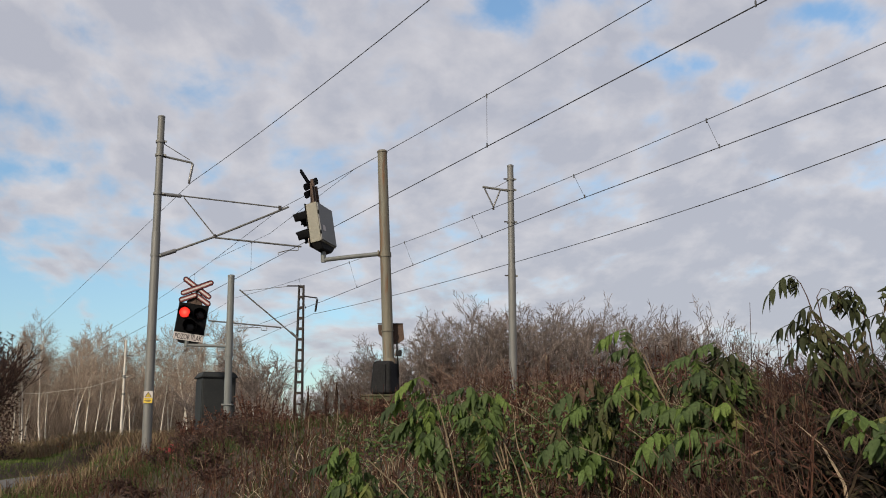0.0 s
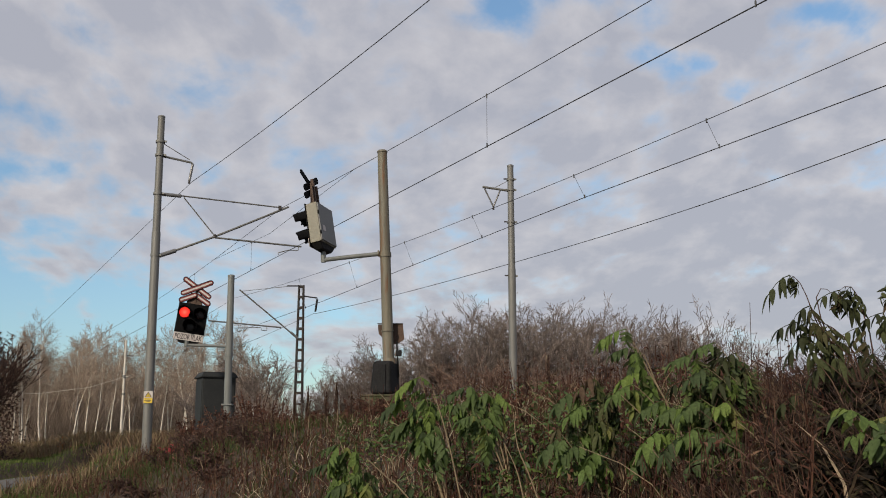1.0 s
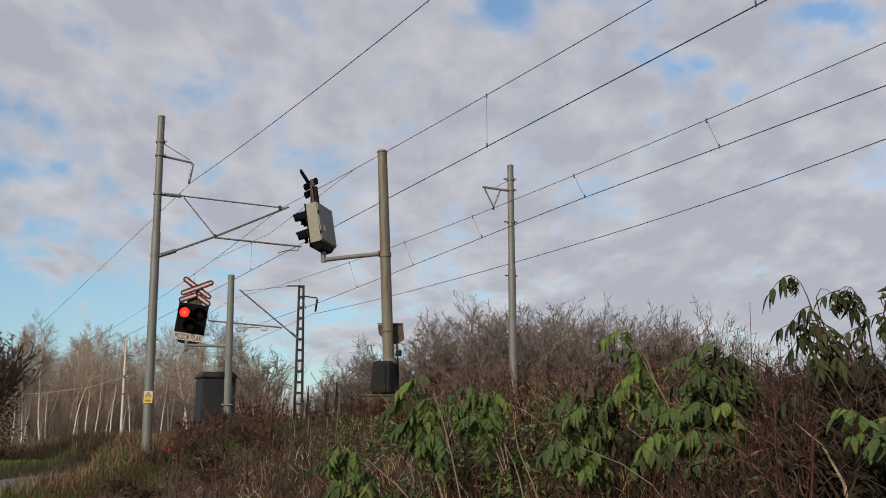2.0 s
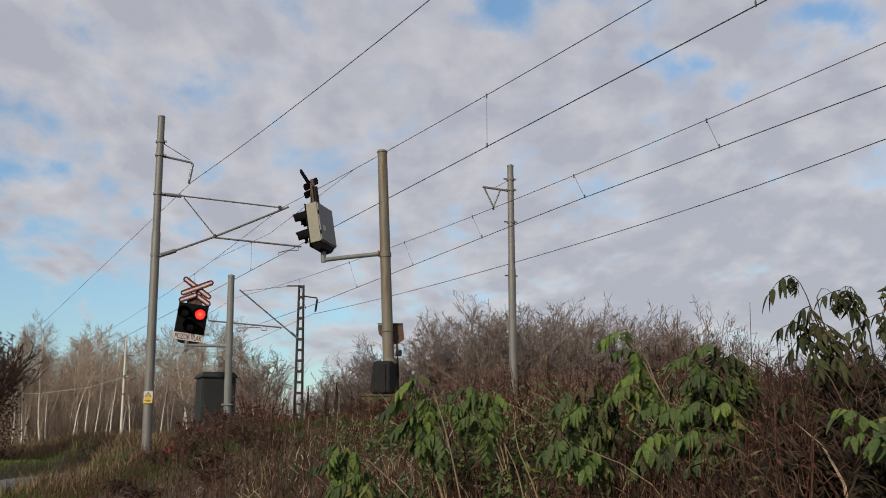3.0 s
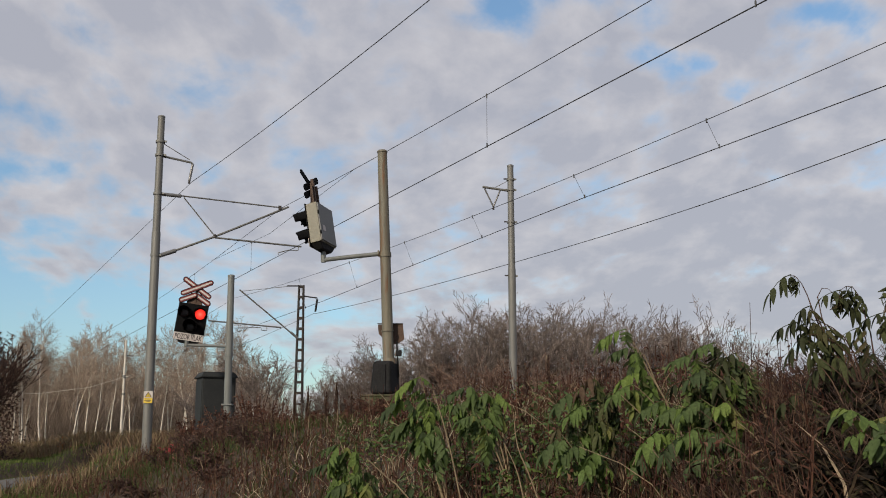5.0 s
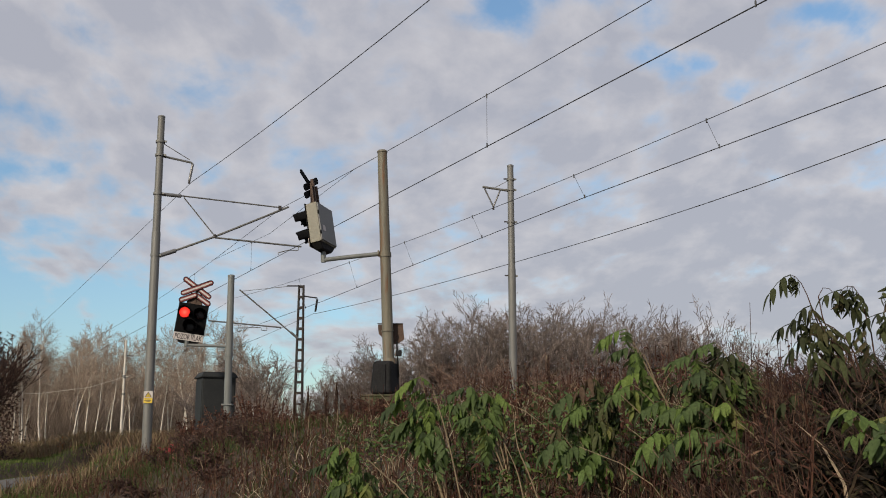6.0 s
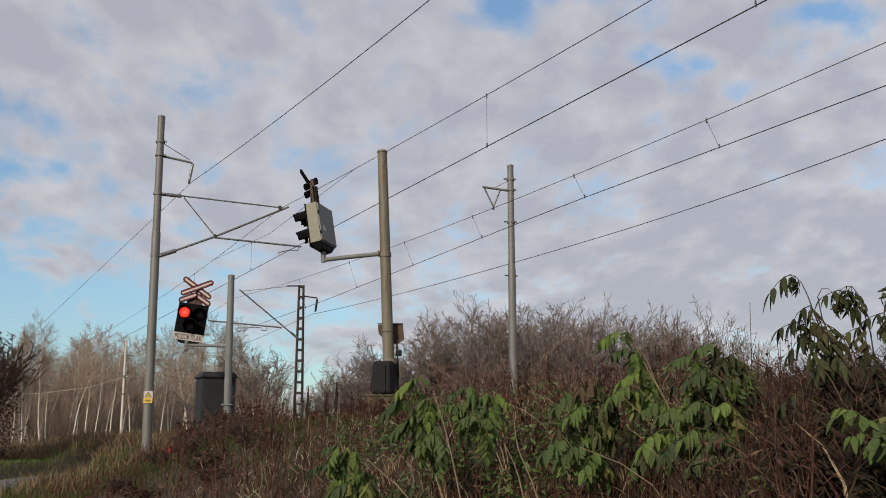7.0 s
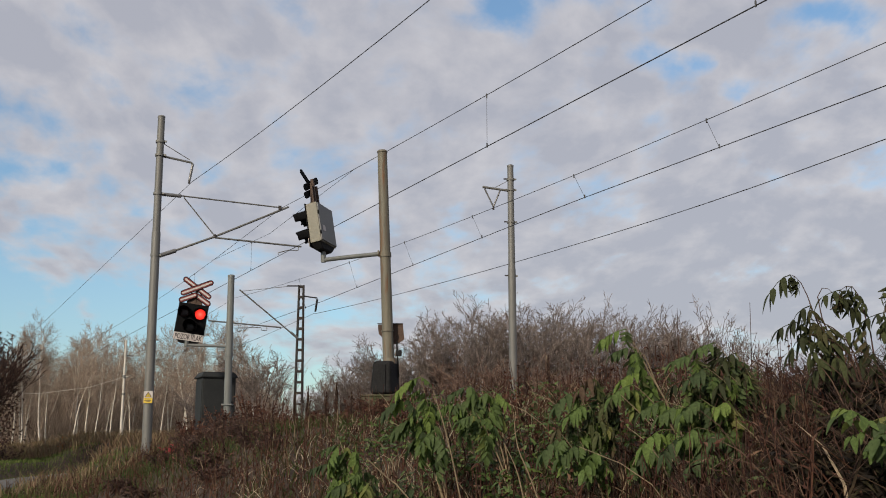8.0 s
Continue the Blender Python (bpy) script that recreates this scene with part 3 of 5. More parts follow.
def cantilever_mast():
    base = Vector((-8.39, 29.70, ground_z(-8.39, 29.70) - 0.1))
    t = thing("catenary_mast", tuple(base), "tall grey steel tube mast with cantilever and warning plate", "catenary mast", "catenary masts")
    top = Vector((-8.46, 29.70, 11.32)) - base
    H = top.z
    ax = lambda z: Vector((top.x * (z - base.z) / H, 0, z - base.z))
    part("lower_tube", Geo().tube([(0, 0, 0), ax(5.0)], [0.136, 0.132], 24), STEEL, t)
    part("middle_tube", Geo().tube([ax(5.0), ax(7.75), ax(7.8)], [0.128, 0.126, 0.120], 24), STEEL, t)
    part("upper_tube", Geo().tube([ax(7.8), ax(11.2), ax(11.32)], [0.112, 0.104, 0.104], 24), STEEL, t)
    part("cap", Geo().tube([ax(11.30), ax(11.34), ax(11.36)], [0.112, 0.112, 0.08], 24), STEEL, t)
    for z in (10.55, 10.13, 8.95, 7.09, 4.62):
        clamp(t, ax(z), 0.122)
    out = lambda p, z: Vector((-0.05, 0, z - base.z)) + ACROSS * (p - 5.82)
    part("feeder_arm", Geo().tube([out(5.9, 10.11), out(6.75, 10.02), out(6.80, 9.97)], 0.034, 12), STEEL, t)
    part("feeder_stay", Geo().tube([out(5.9, 10.50), out(6.70, 10.10)], 0.012, 8), STEEL, t)
    insulator(t, out(6.80, 9.98), out(6.72, 9.45), 0.045)
    part("feeder_clip", box(0.06, 0.06, 0.08, 0, 0, 0, 0.01), LATTICE, t, "", Matrix.Translation(out(6.72, 9.36)))
    part("top_tube", Geo().tube([out(6.5, 8.96), out(9.68, 8.92)], 0.022, 10), STEEL, t)
    insulator(t, out(5.95, 8.95), out(6.5, 8.95), 0.06)
    part("diagonal_tube", Geo().tube([out(6.35, 7.26), out(7.6, 7.83), out(9.85, 8.97)], 0.034, 12), STEEL, t)
    insulator(t, out(5.95, 7.09), out(6.42, 7.29), 0.07)
    part("brace_tube", Geo().tube([out(6.58, 8.92), out(7.56, 7.83)], 0.018, 8), STEEL, t)
    part("registration_tube", Geo().tube([out(7.58, 7.78), out(10.30, 7.74)], 0.028, 10), STEEL, t)
    part("steady_arm", Geo().tube([out(10.22, 7.74), out(10.20, 7.60), out(9.9, 7.60), out(9.55, 7.48), out(9.56, 7.42)], 0.014, 8), STEEL, t)
    part("messenger_clamp", box(0.09, 0.09, 0.14, 0, 0, 0, 0.015), LATTICE, t, "", Matrix.Translation(out(9.57, 8.84)))
    part("junction_clamp", box(0.09, 0.07, 0.12, 0, 0, 0, 0.015), LATTICE, t, "", Matrix.Translation(out(7.56, 7.76)))
    sign = part("warning_plate", plate([(-0.125, -0.17), (0.125, -0.17), (0.125, 0.17), (-0.125, 0.17)], 0.004, 0, 0.001), WHITE_PAINT, t, "white and yellow warning plate", Matrix.Translation(ax(2.97) + Vector((0.03, -0.155, 0))) @ pose(0, 0, 0, 0, 0, 8))
    part("yellow_field", plate([(-0.12, -0.165), (0.12, -0.165), (0.12, -0.02), (-0.12, -0.02)], 0.003, -0.0045), YELLOW, sign)
    part("triangle_edge", plate([(-0.10, -0.005), (0.10, -0.005), (0, 0.160)], 0.002, -0.0025), INK, sign, "dark triangle edge")
    part("triangle", plate([(-0.068, 0.012), (0.068, 0.012), (0, 0.122)], 0.003, -0.0055), YELLOW, sign, "yellow triangle")
    part("bolt", plate([(-0.012, 0.02), (0.02, 0.06), (0.004, 0.06), (0.012, 0.10), (-0.02, 0.055), (-0.004, 0.055)], 0.002, -0.008), INK, sign)
    for z, w in ((-0.06, 0.17), (-0.10, 0.19), (-0.135, 0.12)):
        part("text_bar", box(w, 0.002, 0.016, 0, -0.006, z, 0), INK, sign)


def tube_mast():
    base = Vector((2.24, 32.90, ground_z(2.24, 32.9) - 0.1))
    t = thing("catenary_mast", tuple(base), "slim grey steel tube mast with short bracket", "catenary mast", "catenary masts")
    H = 10.70 - base.z
    z = lambda v: v - base.z
    ax = lambda v: Vector((-0.02 * (v - base.z) / H, 0, v - base.z))
    part("lower_tube", Geo().tube([(0, 0, 0), ax(7.2)], [0.128, 0.124], 24), STEEL, t)
    part("upper_tube", Geo().tube([ax(7.2), ax(7.3), ax(10.68)], [0.124, 0.112, 0.100], 24), STEEL, t)
    part("cap", Geo().tube([ax(10.66), ax(10.70), ax(10.72)], [0.108, 0.108, 0.07], 24), STEEL, t)
    for v in (10.22, 9.86, 8.78, 7.0):
        clamp(t, ax(v), 0.114)
        part("bracket", box(0.18, 0.05, 0.04, -0.14, 0, 0, 0.008), LATTICE, t, "", Matrix.Translation(ax(v)))
    arm = lambda d, v: ax(v) - ACROSS * d + ALONG * d * 0.3
    part("bracket_arm", Geo().tube([arm(0.08, 9.84), arm(0.90, 9.93)], 0.038, 10), STEEL, t)
    insulator(t, arm(0.84, 9.88), arm(0.56, 9.28), 0.03)
    insulator(t, arm(0.34, 9.84), arm(0.56, 9.28), 0.03)
    part("clip", box(0.06, 0.06, 0.12, 0, 0, -0.06, 0.01), LATTICE, t, "", Matrix.Translation(arm(0.56, 9.24)))
    part("stay", Geo().tube([ax(10.22), arm(0.62, 9.86)], 0.009, 6), STEEL, t)


def lattice_mast():
    base = Vector((-7.22, 52.0, ground_z(-7.22, 52.0) - 0.1))
    t = thing("lattice_mast", tuple(base), "dark rusty lattice mast of two channels with batten plates", "catenary mast", "catenary masts")
    H = 9.67 - base.z
    half = lambda v: 0.21 - 0.10 * v / H
    for side in (-1, 1):
        part("channel", Geo().tube([(side * half(0), 0, 0), (side * half(H), 0, H)], [0.075, 0.058], 4), LATTICE, t)
    n = 15
    for i in range(n + 1):
        v = H * (0.03 + 0.96 * i / n)
        part("batten", box(half(v) * 2, 0.10, 0.13, 0, 0, v - 0.06, 0.006), LATTICE, t)
    at = lambda d, v, s=0.0: Vector((0, 0, v - base.z)) + ACROSS * d + ALONG * s
    part("feeder_bracket", Geo().tube([at(0.1, 9.12), at(0.85, 9.06), at(0.87, 8.98)], 0.035, 8), LATTICE, t)
    insulator(t, at(0.87, 9.0), at(0.78, 8.35), 0.06, TAR)
    part("diagonal_tube", Geo().tube([at(-0.2, 7.0), at(-3.2, 9.22)], 0.038, 8), STEEL, t)
    insulator(t, at(-0.12, 6.95), at(-0.5, 7.23), 0.07)
    part("top_tube", Geo().tube([at(-0.1, 9.62), at(-0.75, 9.58)], 0.034, 8), LATTICE, t)
    part("top_stay", Geo().tube([at(-0.75, 9.55), at(-3.1, 9.15)], 0.014, 6), STEEL, t)
    part("registration_tube", Geo().tube([at(-1.0, 7.45), at(-4.7, 7.60)], 0.036, 8), STEEL, t)
    part("steady_arm", Geo().tube([at(-1.75, 7.46), at(-1.75, 7.26), at(-2.0, 7.26), at(-2.05, 7.40), at(-3.4, 7.30)], 0.018, 6), STEEL, t)


def utility_pole():
    z = ground_z(-18.45, 60) - 0.1
    t = thing("utility_pole", (-18.45, 60, z), "pale sunlit concrete utility pole", "utility pole")
    part("shaft", Geo().tube([(0, 0, 0), (0.0, 0, 7.7 - z)], [0.085, 0.06], 12), PALE_CONCRETE, t)
    part("crossarm", Geo().tube([(-0.1, 0, 5.55 - z), (0.30, 0, 5.55 - z)], 0.035, 8), STEEL, t)
    part("collar", Geo().tube([(0, 0, 5.45 - z), (0, 0, 5.65 - z)], 0.09, 12), STEEL, t)
    part("collar", Geo().tube([(0, 0, 4.5 - z), (0, 0, 4.6 - z)], 0.09, 12), STEEL, t)
    part("spur", Geo().tube([(0.05, 0, 6.8 - z), (0.45, 0, 6.75 - z)], 0.03, 8), STEEL, t)


cantilever_mast()
tube_mast()
lattice_mast()
utility_pole()


# ---------------------------------------------------------------- wires
def wire(name, p, s0, s1, height, r, label, group="overhead wires", p1=None, n=40):
    pts = []
    for i in range(n + 1):
        s = s0 + (s1 - s0) * i / n
        pts.append(tp(p if p1 is None else p + (p1 - p) * i / n, s, height(s)))
    ob = link(name, Geo().tube(pts, r, 6).mesh(name), WIRE)
    return tagged(ob, label, "wire", group)


def dropper(p0, z0, p1, z1, s):
    a, b = tp(p0, s, z0), tp(p1, s, z1)
    g = Geo().tube([a, b], 0.0042, 5)
    g.tube([a + Vector((0, 0, 0.03)), a - Vector((0, 0, 0.06))], 0.014, 6)
    g.tube([b - Vector((0, 0, 0.02)), b + Vector((0, 0, 0.07))], 0.014, 6)
    tagged(link("dropper", g.mesh("dropper"), WIRE), "thin dropper wire hanging between messenger and contact wire", "dropper", "droppers")


def sagging(s0, z0, s1, z1, sag):
    return lambda s: z0 + (z1 - z0) * (s - s0) / (s1 - s0) - 4 * sag * ((s - s0) / (s1 - s0)) * (1 - (s - s0) / (s1 - s0))


near_mess = sagging(-26, 8.89, 30.31, 8.89, 0.60)
far_mess = sagging(30.31, 8.89, 86, 8.9, 0.62)
second = lambda s: 7.945 + 0.00096 * (s - 20) ** 2
CONTACT = 7.40
wire("feeder_wire", 6.70, -26, 29.9, sagging(-26, 9.33, 29.9, 9.33, 0.94), 0.0085, "dark feeder wire on the mast's top arm")
wire("feeder_wire", 6.70, 29.9, 110, lambda s: 9.33 + 0.0022 * (s - 29.9), 0.0085, "dark feeder wire on the mast's top arm")
wire("messenger_wire", 9.57, -26, 30.31, near_mess, 0.0075, "sagging dark messenger wire")
wire("messenger_wire", 9.57, 30.31, 86, far_mess, 0.0075, "sagging dark messenger wire")
wire("contact_wire", 9.57, -26, 110, lambda s: CONTACT - 0.0008 * max(0, s - 20), 0.0095, "taut dark contact wire")
wire("stitch_wire", 9.57, 24.1, 38.6, lambda s: near_mess(24.1) + (far_mess(38.6) - near_mess(24.1)) * (s - 24.1) / 14.5 - 0.045 * min(s - 24.1, 38.6 - s), 0.006, "thin stitch wire below the messenger wire")
wire("messenger_wire", 13.50, -10, 50, second, 0.0075, "sagging dark messenger wire")
wire("messenger_wire", 13.50, 50, 110, sagging(50, second(50), 110, 8.85, 0.75), 0.0075, "sagging dark messenger wire")
wire("contact_wire", 13.80, -10, 110, lambda s: CONTACT + 0.04 - 0.015 * min(max(0, s - 21), 18), 0.0095, "taut dark contact wire")
wire("feeder_wire", 17.80, -10, 50.2, lambda s: 7.75 + (0.0008 if s > 24 else 0.0026) * (s - 24) ** 2, 0.0105, "dark feeder wire beyond the far track")
wire("feeder_wire", 17.80, 50.2, 110, sagging(50.2, 8.33, 110, 8.4, 0.7), 0.0105, "dark feeder wire beyond the far track")
for s in (1.4, 9.7, 17.1):
    dropper(9.57, near_mess(s), 9.57, CONTACT, s)
dropper(9.57, 8.36, 9.57, CONTACT, 33.4)
for s in (41.5, 50.0):
    dropper(9.57, far_mess(s), 9.57, CONTACT, s)
for s in (9.8, 15.2, 19.9, 25.0, 29.6, 34.4, 40.0):
    dropper(13.50, second(s), 13.80, CONTACT + 0.04 - 0.015 * max(0, s - 21), s)
g = Geo().tube([(-18.2, 60, 5.6), (-20.4, 59.6, 4.9), (-23.0, 59.2, 4.55), (-26, 59, 4.6)], 0.014, 5)
tagged(link("service_cable", g.mesh("service_cable"), PALE_CONCRETE), "pale slack cable from the utility pole", "cable")


# ---------------------------------------------------------------- bare trees and shrubs
def perp(d, rng):
    v = Vector((rng.uniform(-1, 1), rng.uniform(-1, 1), rng.uniform(-1, 1)))
    v -= d * v.dot(d)
    return v.normalized() if v.length > 1e-4 else Vector((1, 0, 0))


def grow(rng, geos, p, d, length, r, level, spec, taper=lambda t: 1.0):
    """Adds a limb and its side limbs. spec, level by level: pieces, side limbs, spread, share of length, wobble, upward pull, sides, least radius, start of the side limbs."""
    segs, kids, spread, share, wobble, lift, sides = spec[level][:7]
    last = level == len(spec) - 1
    pts, rad, dirs = [p.copy()], [r], [d.copy()]
    for i in range(segs):
        d = (d + perp(d, rng) * wobble * rng.random() + Vector((0, 0, lift))).normalized()
        p = p + d * (length / segs)
        k = (i + 1) / segs
        pts.append(p.copy())
        rad.append(max(r * (1 - 0.8 * k), spec[-1][7]))
        dirs.append(d.copy())
    geos[min(level, 1) if len(geos) == 2 else 0].tube(pts, rad, sides, False)
    if last:
        return
    first = spec[level][8] if len(spec[level]) > 8 else 0.45
    for j in range(kids):
        t = first + (1 - first) * (j + rng.random()) / kids
        i = min(int(t * segs), segs - 1)
        f = t * segs - i
        q = pts[i].lerp(pts[i + 1], f)
        dd = (dirs[i] + perp(dirs[i], rng) * spread * rng.uniform(0.6, 1.2)).normalized()
        ln = length * share * rng.uniform(0.75, 1.1) * (1.0 if level else taper(t))
        grow(rng, geos, q, dd, ln, max(rad[i] * 0.66, 0.006), level + 1, spec, taper)


def make_shrub_mesh(seed, height, stems, fan, spec, reach=0.49):
    rng = random.Random(seed)
    wood, twigs = Geo(), Geo()
    for k in range(stems):
        a = 2 * math.pi * (k + rng.random()) / stems
        tilt = fan * rng.uniform(0.25, 1.0)
        d = Vector((math.cos(a) * tilt, math.sin(a) * tilt, 1)).normalized()
        p = Vector((math.cos(a) * 0.25, math.sin(a) * 0.25, -0.1))
        grow(rng, (wood, twigs), p, d, height * reach * rng.uniform(0.88, 1.08), 0.062 * height / 6 * rng.uniform(0.7, 1.3), 0, spec)
    return wood.mesh("trunk"), twigs.mesh("crown")


def plant(name, meshes, mats, at, label, category, group, scale=1.0, turn=0.0, names=("trunk", "crown")):
    t = thing(name, pose(*at, 0, 0, turn), label, category, group)
    t.scale = (scale, scale, scale)
    for nm, me, mat in zip(names, meshes, mats):
        link(nm, me, mat, t)
    return t


SHRUB = [(5, 5, 0.45, 0.66, 0.14, 0.03, 5, 0, 0.40), (4, 4, 0.55, 0.66, 0.22, 0.05, 4, 0, 0.35), (4, 4, 0.60, 0.62, 0.30, 0.05, 3, 0, 0.30), (4, 4, 0.80, 0.46, 0.45, 0.04, 3, 0, 0.25), (3, 0, 0, 0, 0.7, 0.03, 3, 0.0090)]
BIRCHES = [(11, 16, 0.65, 0.27, 0.13, 0.06, 6, 0, 0.36), (5, 6, 0.75, 0.60, 0.30, 0.05, 3, 0, 0.30), (4, 7, 0.80, 0.58, 0.42, 0.0, 3, 0, 0.25), (3, 0, 0, 0, 0.60, -0.02, 3, 0.009)]


UPRIGHT = [(7, 6, 0.36, 0.48, 0.15, 0.02, 5, 0, 0.32), (5, 5, 0.50, 0.56, 0.22, 0.035, 4, 0, 0.35), (4, 4, 0.68, 0.52, 0.32, 0.03, 3, 0, 0.30), (3, 4, 0.85, 0.50, 0.45, 0.02, 3, 0, 0.2), (2, 0, 0, 0, 0.6, 0.02, 3, 0.0078)]


def thicket():
    kinds = [make_shrub_mesh(40 + k, 6.0, 10, 0.70, UPRIGHT, 0.60) for k in range(4)]
    spots = [(-5.6, 46, 0.46), (-4.7, 47, 0.58), (-3.9, 45, 0.62), (-3.1, 46, 0.70), (-2.2, 45, 0.76), (-1.2, 46, 0.86), (-0.2, 45, 0.94), (1.0, 46, 1.08), (2.3, 44, 1.18), (3.7, 46, 1.17), (5.1, 45, 1.16),
             (6.5, 46, 1.19), (7.9, 44, 1.15), (9.3, 46, 1.16), (10.6, 45, 1.10), (11.8, 46, 1.02), (13.2, 45, 0.74), (14.8, 46, 0.54), (16.4, 45, 0.52), (18.0, 46, 0.56), (19.4, 46, 0.66)]
    for i, (x, y, k) in enumerate(spots):
        plant("bare_shrub", kinds[i % 4], (BARK, TWIG), (x, y, ground_z(x, y)), "tall leafless grey-brown shrub with dense fine twigs", "shrub", "thicket behind the line", k, 67.0 * i, ("trunk", "crown"))
    # a few unseen trees, added behind the camera to cast broken shade on the near bank
    for i, x in enumerate((-19.0, -15.5, -12.5, -9.0, -6.0, -2.5, 1.0)):
        y = -10.0 + 1.5 * math.sin(2.4 * i)
        plant("bare_shrub", kinds[i % 4], (BARK, TWIG), (x, y, ground_z(x, y)), "unseen leafless shrub added behind the camera to shade the bank", "shrub", "shrubs across the lane", 1.5, 41.0 * i, ("trunk", "crown"))
    dark = [make_shrub_mesh(60 + k, 3.2, 7, 0.7, SHRUB) for k in range(2)]
    for i, (x, y, k) in enumerate([(1.5, 33.8, 0.98), (3.1, 34.2, 0.86), (4.4, 34, 0.80), (0.2, 33, 0.5), (5.9, 33, 0.6), (7.8, 33, 0.42), (9.8, 33, 0.40)]):
        plant("bare_bush", dark[i % 2], (BARK, TWIG_RED), (x, y, ground_z(x, y)), "dark reddish-brown bare bush", "bush", "dark bushes by the line", k, 50.0 * i, ("trunk", "crown"))


def birch_wood():
    rng = random.Random(7)
    kinds = []
    for k in range(4):
        r2 = random.Random(80 + k)
        wood, twigs = Geo(), Geo()
        grow(r2, (wood, twigs), Vector((0, 0, -0.1)), Vector((r2.uniform(-0.06, 0.06), r2.uniform(-0.05, 0.05), 1)).normalized(), 9.0, 0.085, 0, BIRCHES, lambda t: 1.25 - 0.7 * t)
        kinds.append((wood.mesh("trunk"), twigs.mesh("crown")))
    for i in range(52):
        x = -34.5 + 22.0 * (i % 38) / 37 + rng.uniform(-0.5, 0.5)
        y = (73 if i < 38 else 84) + rng.uniform(-6, 7)
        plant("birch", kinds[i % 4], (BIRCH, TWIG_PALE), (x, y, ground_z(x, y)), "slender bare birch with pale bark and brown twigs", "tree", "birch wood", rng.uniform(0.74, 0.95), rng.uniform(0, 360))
    pale = make_shrub_mesh(71, 5.2, 4, 0.45, SHRUB)
    for x, y, k, turn in ((-7.75, 44, 0.90, 0), (-10.6, 52, 0.80, 160), (-12.8, 58, 0.9, 250)):
        plant("bare_tree", pale, (BARK, TWIG), (x, y, ground_z(x, y)), "leafless pale many-stemmed tree behind the relay cabinet", "tree", "trees behind the cabinet", k, turn)


def dark_bush():
    me = make_shrub_mesh(91, 3.9, 9, 0.55, SHRUB)
    rng = random.Random(4)
    leaves = Geo()
    for k in range(5000):
        a, h = rng.uniform(0, 6.3), 3.5 * rng.random() ** 1.3
        r = 1.9 * math.sqrt(rng.random()) * (1.0 - 0.55 * abs(h / 3.9 - 0.2)) * (0.8 + 0.3 * noise.noise((a * 1.5, h * 1.5, 0)))
        d = Vector((rng.uniform(-1, 1), rng.uniform(-1, 1), rng.uniform(-1, 0.4))).normalized()
        leaves.blade((r * math.cos(a), r * math.sin(a), h), perp(d, rng), d, (0, 0, -0.2), 0.09, 0.05, 2)
    at = (-18.3, 40.0)
    t = plant("hedge_bush", (me[0], me[1], leaves.mesh("foliage")), (BARK, TWIG_DARK, TWIG_DARK), (*at, ground_z(*at)), "dark purple-brown bush with clinging dead leaves", "bush", "", 1.42, 0, ("trunk", "crown", "foliage"))
    plant("hedge_bush", (me[0], me[1]), (BARK, TWIG_DARK), (-20.5, 43, ground_z(-20.5, 43)), "dark purple-brown bush with bare twigs", "bush", "", 1.0, 140, ("trunk", "crown"))


thicket()
birch_wood()
dark_bush()


# ---------------------------------------------------------------- weeds on the bank
def scatter(rng, n, ylo, yhi, power, lo=-0.47, hi=0.47, pmin=0.4, pmax=9.5):
    out = []
    while len(out) < n:
        y = ylo + (yhi - ylo) * rng.random() ** power
        x = y * rng.uniform(lo, hi) * 1.06
        p = 0.893 * x + 0.449 * y
        s = -0.449 * x + 0.893 * y
        if pmin < p < pmax and not (y < 42 and (-4.5 if y > 19 else -1.02) < x - lane_x(y) < 1.02):
            out.append((x, y, ground_z(x, y)))
    return out


def rand_side(rng):
    a = rng.uniform(0, 6.28)
    return Vector((math.cos(a), math.sin(a), 0))


